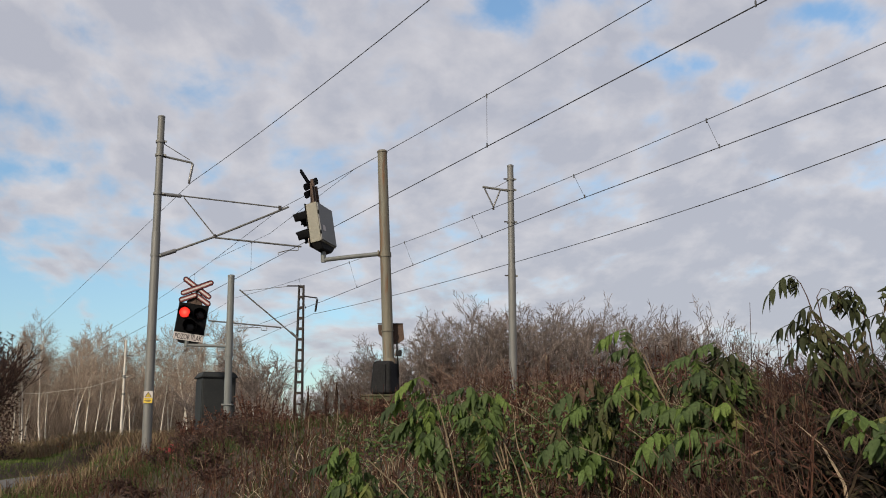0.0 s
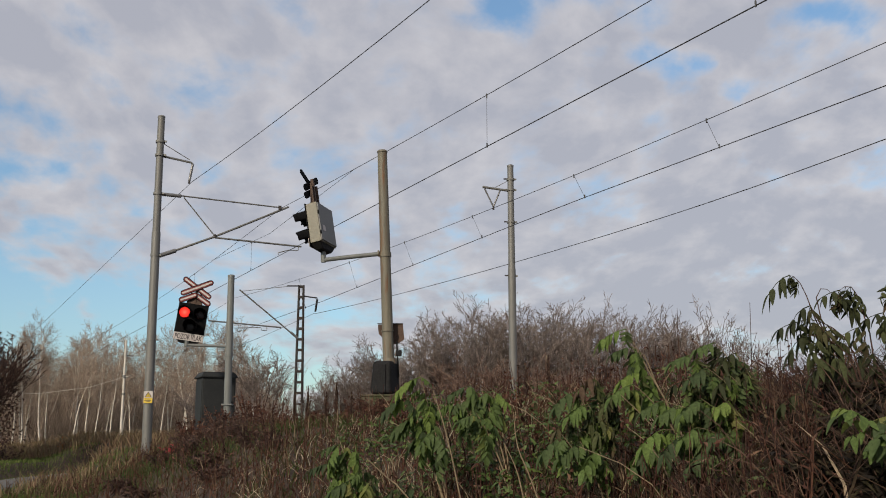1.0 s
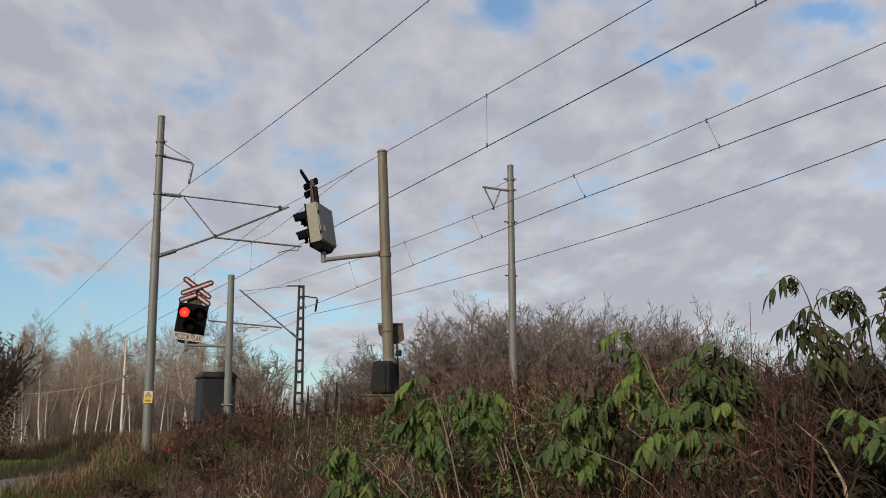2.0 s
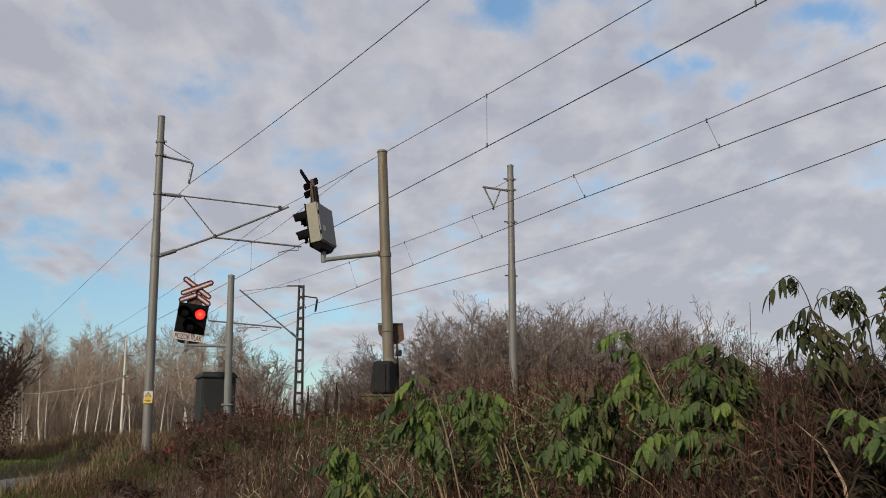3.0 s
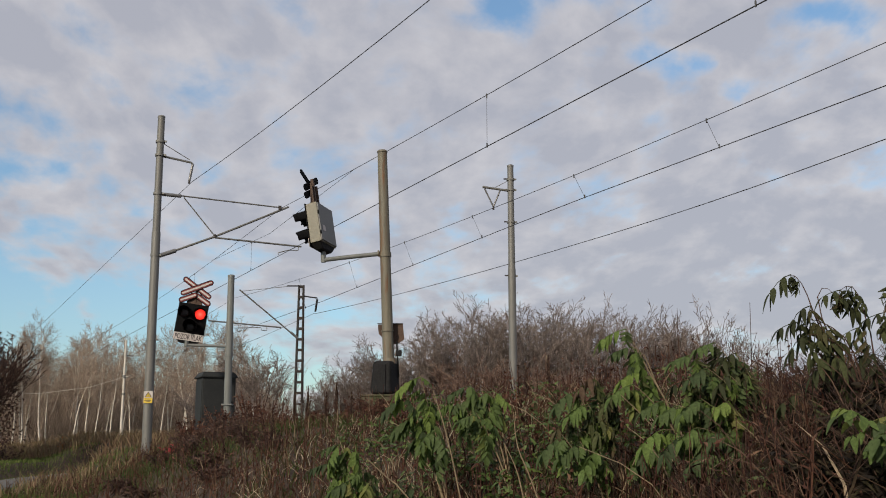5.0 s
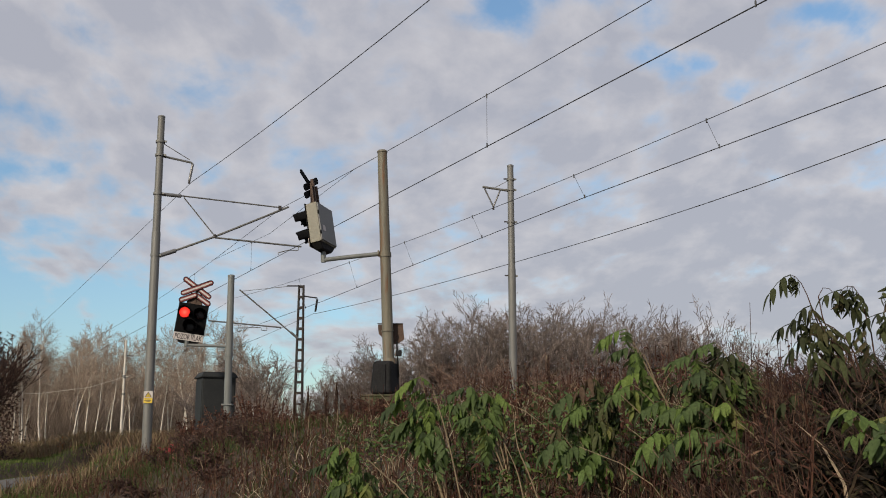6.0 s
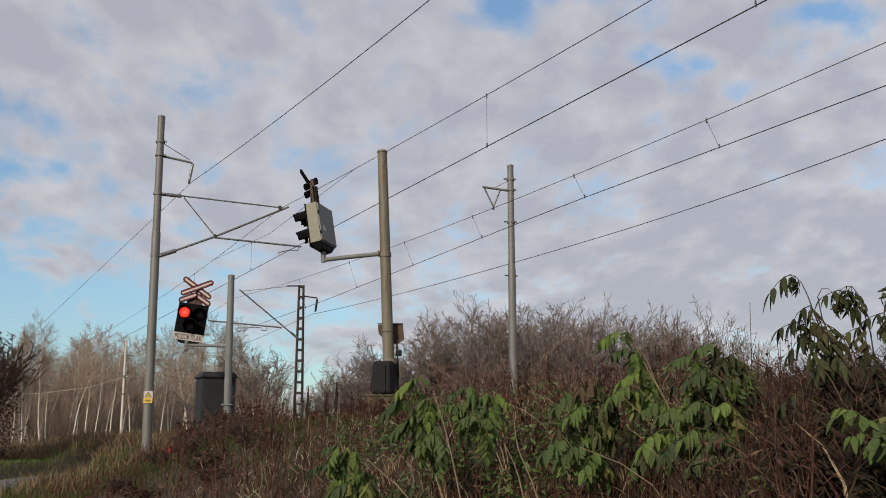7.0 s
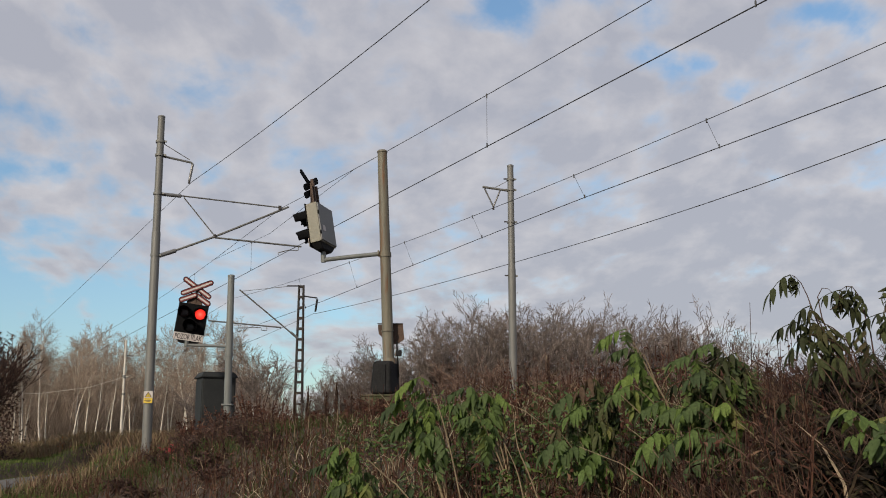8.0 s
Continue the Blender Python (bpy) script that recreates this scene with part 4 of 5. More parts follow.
def make_weeds():
    rng = random.Random(11)
    g = Geo()
    for x, y, z in scatter(rng, 42000, 3.6, 30, 1.5):
        if x > 0.27 * y and y < 7.5 and rng.random() < 0.65:
            continue
        clump = noise.noise((x * 0.8, y * 0.8, 1.0))
        h = (rng.uniform(0.12, 0.42) if rng.random() < 0.85 else rng.uniform(0.35, 0.6)) * (1 + 0.5 * clump) * (1.0 - 0.35 * smooth((y - 8) / 4))
        lean = Vector((rng.uniform(-0.6, 0.6), rng.uniform(-0.6, 0.6), 1)).normalized()
        g.blade((x, y, z - 0.02), rand_side(rng), lean, Vector((rng.uniform(-0.6, 0.6), rng.uniform(-0.6, 0.6), -rng.uniform(0.1, 0.6))), h, rng.uniform(0.006, 0.018) * (1 + y / 60))
    tagged(link("dead_weeds", g.mesh("dead_weeds"), WEEDS), "tangled tan and brown dead weeds covering the bank", "weeds", kind="stuff")
    g = Geo()
    for x, y, z in scatter(rng, 3900, 4.2, 30, 1.3, pmin=1.5, hi=0.33):
        if noise.noise((x * 0.45, y * 0.45, 5.0)) < -0.12:
            continue
        h = rng.uniform(0.25, 0.62)
        lean = Vector((rng.uniform(-0.22, 0.22), rng.uniform(-0.22, 0.22), 1))
        pts = [Vector((x, y, z - 0.02)) + lean * (h * k) + Vector((rng.uniform(-0.02, 0.02), rng.uniform(-0.02, 0.02), 0)) for k in (0, 0.5, 1)]
        g.tube(pts, [0.0045, 0.0035, 0.002], 3, False)
        for k in range(rng.randint(3, 7)):
            q = pts[0].lerp(pts[2], rng.uniform(0.3, 1.0))
            g.blade(q, rand_side(rng), Vector((rng.uniform(-0.8, 0.8), rng.uniform(-0.8, 0.8), rng.uniform(-0.3, 0.8))), (0, 0, -0.3), rng.uniform(0.03, 0.09), rng.uniform(0.012, 0.03), 2)
    tagged(link("russet_stalks", g.mesh("russet_stalks"), RUSSET), "russet dead stalks with shrivelled leaves on the bank", "weeds", kind="stuff")
    g = Geo()
    for x, y, z in scatter(rng, 15000, 3.6, 34, 1.2, pmin=-4):
        s = -0.449 * x + 0.893 * y
        if noise.noise((x * 0.35, y * 0.35, 9.0)) < (-0.06 if s < 18 else -0.15):
            continue
        lean = Vector((rng.uniform(-0.4, 0.4), rng.uniform(-0.4, 0.4), 1)).normalized()
        g.blade((x, y, z - 0.02), rand_side(rng), lean, Vector((rng.uniform(-0.5, 0.5), rng.uniform(-0.5, 0.5), -0.3)), rng.uniform(0.12, 0.34), rng.uniform(0.006, 0.014) * (1 + y / 20))
    for k in range(8000):
        q = tp(rng.uniform(2.9, 6.2), rng.uniform(15, 31), 0)
        lean = Vector((rng.uniform(-0.25, 0.25), rng.uniform(-0.25, 0.25), 1)).normalized()
        g.blade((q.x, q.y, ground_z(q.x, q.y) - 0.02), rand_side(rng), lean, Vector((rng.uniform(-0.4, 0.4), rng.uniform(-0.4, 0.4), -0.3)), rng.uniform(0.15, 0.42), rng.uniform(0.008, 0.016))
    tagged(link("grass", g.mesh("grass"), GRASS), "patchy yellow-green autumn grass", "grass", kind="stuff")
    g = Geo()
    for x, y, z in scatter(rng, 13000, 3.6, 12, 1.2, lo=-0.1, hi=0.29):
        if noise.noise((x * 0.9, y * 0.9, 15.0)) < 0.12:
            continue
        d = Vector((rng.uniform(-1, 1), rng.uniform(-1, 1), rng.uniform(0.0, 0.9))).normalized()
        g.blade((x, y, z + rng.uniform(0.03, 0.32)), perp(d, rng), d, (0, 0, -0.35), rng.uniform(0.05, 0.11), rng.uniform(0.014, 0.03), 3)
    tagged(link("ground_creeper", g.mesh("ground_creeper"), CREEPER), "low dark green bramble leaves among the weeds", "undergrowth", kind="stuff")
    g = Geo()
    for x, y, z in scatter(rng, 200, 4.5, 13, 1.2, lo=-0.1, hi=0.3):
        a, bend = rng.uniform(0, 6.28), rng.uniform(0.3, 0.9)
        h = rng.uniform(0.3, 0.65)
        d = Vector((math.cos(a) * bend, math.sin(a) * bend, 0))
        pts = [Vector((x, y, z - 0.03)) + d * (h * k * k) + Vector((0, 0, h * (k - 0.25 * k * k))) for k in (0, 0.25, 0.5, 0.75, 1.0)]
        g.tube(pts, [0.0045, 0.004, 0.0035, 0.003, 0.002], 4, False)
    tagged(link("dry_canes", g.mesh("dry_canes"), STEM), "arching pale brown dry canes on the bank", "canes", kind="stuff")
    g = Geo()
    for x, y, z in scatter(rng, 3000, 4.2, 13, 1.1, lo=-0.35, hi=0.28):
        if noise.noise((x * 0.7, y * 0.7, 21.0)) < 0.0:
            continue
        h, lean = rng.uniform(0.10, 0.36), Vector((rng.uniform(-0.35, 0.35), rng.uniform(-0.3, 0.3), 1)).normalized()
        p = Vector((x, y, z - 0.02))
        g.tube([p, p + lean * h * 0.6, p + lean * h + Vector((rng.uniform(-0.08, 0.08), 0, -0.03))], [0.0034, 0.003, 0.002], 3, False)
    tagged(link("bleached_stalks", g.mesh("bleached_stalks"), PALE_STALK), "short bleached dead stalks among the weeds", "weeds", kind="stuff")
    g = Geo()
    for x, y, z in scatter(rng, 6000, 24, 60, 1.0, lo=-0.47, hi=-0.15, pmin=-6, pmax=14):
        lean = Vector((rng.uniform(-0.25, 0.25), rng.uniform(-0.25, 0.25), 1)).normalized()
        g.blade((x, y, z - 0.02), rand_side(rng), lean, Vector((rng.uniform(-0.4, 0.4), rng.uniform(-0.4, 0.4), -0.3)), rng.uniform(0.25, 0.9), rng.uniform(0.02, 0.05))
    for k in range(26000):
        x, y = rng.uniform(-27, -9), rng.uniform(36, 66)
        if -5.0 < x - lane_x(y) < 1.05 and y < 42:
            continue
        lean = Vector((rng.uniform(-0.25, 0.25), rng.uniform(-0.25, 0.25), 1)).normalized()
        g.blade((x, y, ground_z(x, y) - 0.02), rand_side(rng), lean, Vector((rng.uniform(-0.4, 0.4), rng.uniform(-0.4, 0.4), -0.3)), rng.uniform(0.3, 0.9) + 0.5 * smooth((y - 44) / 8), rng.uniform(0.02, 0.05))
    tagged(link("tall_dry_grass", g.mesh("tall_dry_grass"), STRAW), "tall tan dry grass in front of the birch wood", "grass", kind="stuff")


def verge():
    """Short green grass along the far side of the lane."""
    rng = random.Random(52)
    g = Geo()
    for k in range(24000):
        v = rng.uniform(20, 44)
        q = Vector((lane_x(v) - rng.uniform(0.95, 5.5), v, 0))
        lean = Vector((rng.uniform(-0.4, 0.4), rng.uniform(-0.4, 0.4), 1)).normalized()
        g.blade((q.x, q.y, ground_z(q.x, q.y) - 0.01), rand_side(rng), lean, Vector((rng.uniform(-0.3, 0.3), rng.uniform(-0.3, 0.3), -0.2)), rng.uniform(0.08, 0.20), rng.uniform(0.012, 0.028), 2)
    for k in range(9000):
        v = rng.uniform(18, 36)
        q = Vector((lane_x(v) + 0.75 + 3.2 * rng.random() ** 1.5, v, 0))
        lean = Vector((rng.uniform(-0.5, 0.5), rng.uniform(-0.5, 0.5), 1)).normalized()
        g.blade((q.x, q.y, ground_z(q.x, q.y) - 0.01), rand_side(rng), lean, Vector((rng.uniform(-0.4, 0.4), rng.uniform(-0.4, 0.4), -0.3)), rng.uniform(0.10, 0.30) * (1 + 0.6 * noise.noise((q.x, q.y, 2.0))), rng.uniform(0.012, 0.024), 2)
    tagged(link("verge_grass", g.mesh("verge_grass"), LAWN), "short green grass beside the lane", "grass", kind="stuff")


def slanting_canes():
    """Thin brown canes that lean out of the bank below the tall elder."""
    rng = random.Random(77)
    g = Geo()
    for k in range(380):
        y = rng.uniform(4.6, 7.4)
        x = y * rng.uniform(0.24, 0.47)
        h = rng.uniform(0.2, 0.5)
        d = Vector((rng.uniform(-0.9, 0.25), rng.uniform(-0.4, 0.3), 0.75)).normalized()
        p = Vector((x, y, ground_z(x, y) - 0.04))
        pts = [p, p + d * h * 0.5 + Vector((0, 0, 0.04)), p + d * h]
        g.tube(pts, [0.0042, 0.0032, 0.0018], 4, False)
        for j in range(4):
            q = pts[1].lerp(pts[2], rng.random())
            g.tube([q, q + Vector((rng.uniform(-0.12, 0.12), rng.uniform(-0.1, 0.1), rng.uniform(0.04, 0.16)))], [0.002, 0.0012], 3, False)
    for k in range(60):
        y = rng.uniform(4.9, 6.6)
        x = y * rng.uniform(0.29, 0.56)
        h = rng.uniform(0.28, 0.62)
        d = Vector((rng.uniform(-0.85, -0.25), rng.uniform(-0.2, 0.2), 0.75)).normalized()
        p = Vector((x, y, ground_z(x, y) - 0.04))
        g.tube([p, p + d * h * 0.35 + Vector((0.02, 0, 0.06)), p + d * h * 0.7 + Vector((0, 0, 0.07)), p + d * h], [0.0040, 0.0034, 0.0028, 0.0016], 5, False)
    tagged(link("slanting_canes", g.mesh("slanting_canes"), CANE), "thin brown bare canes leaning on the bank", "canes", kind="stuff")


def seed_spike(at, h, seed):
    rng = random.Random(seed)
    t = thing("seed_spike", at, "dark brown upright dead seed spike on the bank", "dead stalk", "seed spikes")
    g = Geo().tube([(0, 0, -0.05), (0.02, 0, h * 0.5), (0.03 * rng.uniform(-1, 1), 0, h)], [0.006, 0.005, 0.003], 5)
    part("stalk", g, STEM, t)
    c = Geo()
    for k in range(150):
        u = rng.random()
        d = Vector((rng.uniform(-1, 1), rng.uniform(-1, 1), 0.8)).normalized()
        c.blade((0, 0, h * (0.45 + 0.55 * u)), perp(d, rng), d, (0, 0, 0.2), 0.05 * (1.2 - u), 0.02, 2)
    part("seed_head", c, TWIG_DARK, t)


def brushwood():
    """Thin saplings and undergrowth that fill the birch wood."""
    rng = random.Random(33)
    g = Geo()
    for k in range(6500):
        x, y = rng.uniform(-62, -17), rng.uniform(97, 104)
        z, h = ground_z(x, y), rng.uniform(2.0, 6.5) if rng.random() < 0.7 else rng.uniform(6, 9.0)
        lean = Vector((rng.gauss(0, 0.28), rng.uniform(-0.2, 0.2), 1))
        p = Vector((x, y, z - 0.05))
        g.tube([p, p + lean * (h * 0.55), p + lean * h + Vector((rng.uniform(-0.3, 0.3), 0, 0))], [0.040, 0.030, 0.014], 3, False)
        for j in range(4):
            q = p + lean * (h * rng.uniform(0.35, 0.95))
            g.tube([q, q + Vector((rng.uniform(-1.0, 1.0), rng.uniform(-0.5, 0.5), rng.uniform(0.3, 1.3)))], [0.020, 0.011], 3, False)
    for k in range(8500):
        x, y = rng.uniform(-42, -13), rng.uniform(79, 88)
        p, h = Vector((x, y, ground_z(x, y) - 0.05)), rng.uniform(0.8, 2.6) if k % 2 else rng.uniform(2.0, 5.5)
        lean = Vector((rng.gauss(0, 0.35), rng.uniform(-0.3, 0.3), 1))
        g.tube([p, p + lean * (h * 0.5), p + lean * h + Vector((rng.uniform(-0.2, 0.2), 0, 0))], [0.026, 0.020, 0.010], 3, False)
        q = p + lean * (h * rng.uniform(0.3, 0.7))
        g.tube([q, q + Vector((rng.uniform(-0.6, 0.6), rng.uniform(-0.4, 0.2), rng.uniform(0.2, 0.7)))], [0.016, 0.009], 3, False)
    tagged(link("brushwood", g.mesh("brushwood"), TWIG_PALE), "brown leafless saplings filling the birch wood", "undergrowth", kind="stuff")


def russet_bush(at, h, n, seed, w=0.5, mat=None, label="dark russet dead bush with shrivelled leaves"):
    rng = random.Random(seed)
    t = thing("russet_bush", (*at, ground_z(*at)), label, "bush", "russet bushes")
    g, f = Geo(), Geo()
    for k in range(n):
        a, o = rng.uniform(0, 6.28), rng.random()
        d = Vector((math.cos(a) * w * o, math.sin(a) * w * o, 1)) * (h * rng.uniform(0.6, 1.0))
        p = Vector((math.cos(a) * 0.2 * o, math.sin(a) * 0.2 * o, -0.05))
        g.tube([p, p + d * 0.5 + Vector((0, 0, 0.05)), p + d], [0.010, 0.007, 0.003], 4, False)
        for j in range(15):
            u = rng.uniform(0.15, 1.0)
            e = Vector((rng.uniform(-1, 1), rng.uniform(-1, 1), rng.uniform(-0.5, 0.9))).normalized()
            f.blade(p + d * u, perp(e, rng), e, (0, 0, -0.3), rng.uniform(0.05, 0.13), rng.uniform(0.012, 0.03), 2)
    part("trunk", g, mat or RUSSET, t)
    part("foliage", f, mat or RUSSET, t)


make_weeds()
verge()
slanting_canes()
for x, y, h, k in ((2.22, 7.5, 0.80, 0.02), (1.38, 7.5, 0.85, 0.01), (1.70, 7.5, 0.84, 0.01)):
    z = ground_z(x, y)
    wand = thing("bare_wand", (x, y, z), "thin upright bare brown twig on the bank", "twig", "bare twigs")
    part("stalk", Geo().tube([(0, 0, -0.04), (k, 0, h * 0.5), (k * 1.5, 0, h)], [0.004, 0.0032, 0.0018], 5), TWIG_DARK, wand)
    part("side_twig", Geo().tube([(k, 0, h * 0.55), (k + 0.05, 0.01, h * 0.72)], [0.0022, 0.0014], 4), TWIG_DARK, wand)
brushwood()
for i, (x, y, h) in enumerate([(-4.65, 19.6, 0.62), (-4.15, 19.9, 0.66), (-3.6, 20.0, 0.95), (-4.4, 18.9, 0.5), (-3.2, 19.5, 0.6), (-2.6, 18.0, 0.4), (-2.0, 16.4, 0.35), (-0.3, 11.5, 0.3), (0.6, 11.0, 0.35), (2.6, 9.6, 0.4), (3.4, 9.2, 0.4), (2.2, 7.6, 0.3), (2.7, 7.2, 0.35), (-1.25, 16.9, 0.42), (-0.95, 16.8, 0.36), (-0.6, 16.85, 0.44), (-1.5, 17.0, 0.34)]):
    russet_bush((x, y), h, 26, 400 + i)
for i, (x, y, h) in enumerate([(-4.5, 17.2, 0.34), (-4.0, 16.8, 0.42), (-3.6, 17.3, 0.46), (-3.2, 16.6, 0.40), (-4.3, 18.1, 0.42), (-3.7, 18.4, 0.5), (-2.8, 15.6, 0.34), (-3.4, 15.2, 0.30), (-4.1, 14.6, 0.26), (-3.0, 13.8, 0.26), (-4.9, 16.2, 0.28), (-2.4, 14.6, 0.28), (-3.7, 13.2, 0.22)]):
    russet_bush((x, y), h, 34, 430 + i, 0.9, TWIG_DARK)
for i, (x, y, h) in enumerate([(-1.75, 13.5, 0.72), (-2.25, 13.8, 0.6), (-2.05, 14.4, 0.68), (-1.35, 13.2, 0.66), (-1.5, 13.4, 0.58), (-1.15, 13.1, 0.5), (-2.7, 14.2, 0.55), (-1.0, 12.6, 0.5), (-3.2, 15.2, 0.6), (-3.05, 14.6, 0.45), (0.9, 11.2, 0.55), (1.6, 10.6, 0.5), (2.3, 10.0, 0.5), (1.2, 11.8, 0.6)]):
    seed_spike((x, y, ground_z(x, y)), h, 200 + i)


# low brambles whose near-black colour stands in for shade under the tall elder
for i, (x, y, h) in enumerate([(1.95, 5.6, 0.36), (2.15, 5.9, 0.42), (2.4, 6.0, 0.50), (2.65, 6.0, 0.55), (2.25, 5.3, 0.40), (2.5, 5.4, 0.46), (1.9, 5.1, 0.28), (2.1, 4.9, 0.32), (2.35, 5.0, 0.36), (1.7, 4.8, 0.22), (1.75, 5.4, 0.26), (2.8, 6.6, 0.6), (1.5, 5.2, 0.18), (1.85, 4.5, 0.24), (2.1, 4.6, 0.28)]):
    russet_bush((x, y), h * (0.55 if y > 5.25 else 0.8), 60, 460 + i, 1.1, BRAMBLE, "low bramble tangle on the bank, coloured near black for shade")


def leaf_clump(name, at, n, size, spread, mat, label):
    rng = random.Random(n)
    g = Geo()
    for k in range(n):
        d = Vector((rng.uniform(-1, 1), rng.uniform(-1, 1), rng.uniform(-0.2, 1))).normalized()
        g.blade((rng.gauss(0, spread), rng.gauss(0, spread), abs(rng.gauss(0, spread * 0.8))), perp(d, rng), d, (0, 0, -0.3), size, size * 0.6, 2)
    ob = link(name, g.mesh(name), mat)
    ob.matrix_basis = pose(at[0], at[1], ground_z(*at) + 0.02)
    tagged(ob, label, "bush")


leaf_clump("scarlet_bush", (-4.95, 19.4), 160, 0.07, 0.10, SCARLET, "small bush with scarlet autumn leaves")
leaf_clump("orange_bush", (-16.0, 44.5), 90, 0.12, 0.16, ORANGE, "small bush with orange autumn leaves")


# ---------------------------------------------------------------- elder shrubs on the bank
def leaflet(g, root, d, normal, length, width, droop):
    """A pointed leaflet, folded along its rib and bent down."""
    side = d.cross(normal).normalized()
    start, n = len(g.v), 5
    for i in range(n + 1):
        t = i / n
        c = root + d * (length * t) + Vector((0, 0, -droop * length * t * t))
        w = width * 0.5 * math.sin(math.pi * min(1.0, 0.04 + 0.93 * t ** 0.75)) + 0.001
        up = normal * (w * 0.35)
        g.v += [c - side * w + up, c, c + side * w + up]
    for i in range(n):
        a = start + 3 * i
        g.f += [(a, a + 1, a + 4, a + 3), (a + 1, a + 2, a + 5, a + 4)]


def leaf_mesh(seed, pairs, size, droop, broad=1.0, limp=0.35):
    """A feathered leaf along +x that hangs, its stalk at the origin."""
    rng = random.Random(seed)
    g = Geo()
    ln = size * (pairs + 1) * 0.46
    pts = [Vector((ln * t, 0.02 * rng.uniform(-1, 1) * t, -droop * ln * t * t)) for t in (0, 0.33, 0.66, 1.0)]
    g.tube(pts, [0.003, 0.0026, 0.002, 0.0014], 4, False)
    for k in range(pairs):
        t = 0.32 + 0.55 * k / max(pairs - 1, 1)
        q = Vector((ln * t, 0, -droop * ln * t * t))
        for side in (-1, 1):
            d = Vector((0.55 + rng.uniform(-0.15, 0.15), side * (0.8 + rng.uniform(-0.1, 0.15)), -limp - droop * 0.7 + rng.uniform(-0.3, 0.25))).normalized()
            nrm = (Vector((0, 0, 1)) + Vector((rng.uniform(-0.3, 0.3), rng.uniform(-0.3, 0.3), 0)))
            nrm = (nrm - d * nrm.dot(d)).normalized()
            leaflet(g, q, d, nrm, size * rng.uniform(0.8, 1.1), size * broad * rng.uniform(0.38, 0.48), 0.25 + 0.3 * rng.random())
    d = Vector((1, 0, -0.5 - droop)).normalized()
    nrm = Vector((0.3, 0, 1))
    leaflet(g, pts[-1], d, (nrm - d * nrm.dot(d)).normalized(), size * 1.1, size * broad * 0.46, 0.35)
    return g.mesh("leaf")


LEAVES = [leaf_mesh(300 + k, 3 + k % 2, 0.068 + 0.007 * (k % 3), 0.15 + 0.15 * (k % 3), 1.12, 0.55) for k in range(9)]
DARKS = [leaf_mesh(320 + k, 2, 0.074 + 0.008 * (k % 3), 0.2 + 0.2 * (k % 3), 0.80, 0.85) for k in range(6)]
ROUND = [leaf_mesh(340 + k, 1 + k % 2, 0.075, 0.1, 1.5) for k in range(3)]
for me, mat in [(me, LEAF) for me in LEAVES + ROUND] + [(me, DARK_LEAF) for me in DARKS]:
    me.materials.append(mat)


def through_points(way, k):
    """A smooth curve through the points of way, k from 0 to 1."""
    n = len(way) - 1
    i = min(int(k * n), n - 1)
    f = k * n - i
    p0, p1, p2, p3 = way[max(i - 1, 0)], way[i], way[i + 1], way[min(i + 2, n)]
    return 0.5 * (2 * p1 + (p2 - p0) * f + (2 * p0 - 5 * p1 + 4 * p2 - p3) * f * f + (3 * p1 - p0 - 3 * p2 + p3) * f ** 3)


def elder(name, base, tips, meshes, label, seed, first=0.45, nodes=6, group="elder shrubs", rise=0.35, size=1.0, fill=0.9, thin=1.0, hang=(15, 70), wood=None):
    """A shrub: arching stems from base to the tips (x, y, z), leaves in pairs along their upper lengths."""
    rng = random.Random(seed)
    b = Vector((*base, ground_z(*base) - 0.03))
    t = thing(name, tuple(b), label, "shrub", group)
    stems = []
    plain = (first, nodes, size, fill)
    for tip in tips:
        if isinstance(tip, dict):
            first, nodes, size, fill = tip["leaves"]
            way = [Vector((0, 0, 0))] + [Vector(p) - b for p in tip["by"]]
            curve = lambda k: through_points(way, k)
        else:
            first, nodes, size, fill = plain
            tip = Vector(tip) - b
            mid = tip * 0.55 + Vector((0, 0, rise * tip.length * 0.5))
            curve = lambda k: mid * (2 * k * (1 - k)) + tip * (k * k)
        st = part("stem", Geo().tube([curve(k / 8) for k in range(9)], [thin * (0.009 - 0.007 * k / 8) for k in range(9)], 6), wood or STEM, t)
        stems.append(st)
        for k in range(nodes):
            u = first + (1 - first) * (k + 0.2) / (nodes - 0.4)
            u = min(u, 1.0)
            q = curve(u)
            d = (curve(min(u + 0.02, 1.0)) - curve(u - 0.02)).normalized()
            a0 = rng.uniform(0, 180)
            for side in (0, 180):
                if rng.random() > fill:
                    continue
                yaw = math.degrees(math.atan2(d.y, d.x)) + a0 + side + rng.uniform(-25, 25)
                me = rng.choice(meshes)
                sc = size * rng.uniform(0.75, 1.15)
                leaf = new("leaf", me)
                leaf.parent = st
                leaf.matrix_basis = pose(*q, rng.uniform(-30, 30), rng.uniform(*hang), yaw) @ Matrix.Diagonal((sc, sc, sc, 1))
            if k == nodes - 1:
                leaf = new("leaf", rng.choice(meshes))
                leaf.parent = st
                leaf.matrix_basis = pose(*q, 0, 10, math.degrees(math.atan2(d.y, d.x)))
    return t, stems


GREEN = "fresh green elder shrub with drooping feathered leaves"
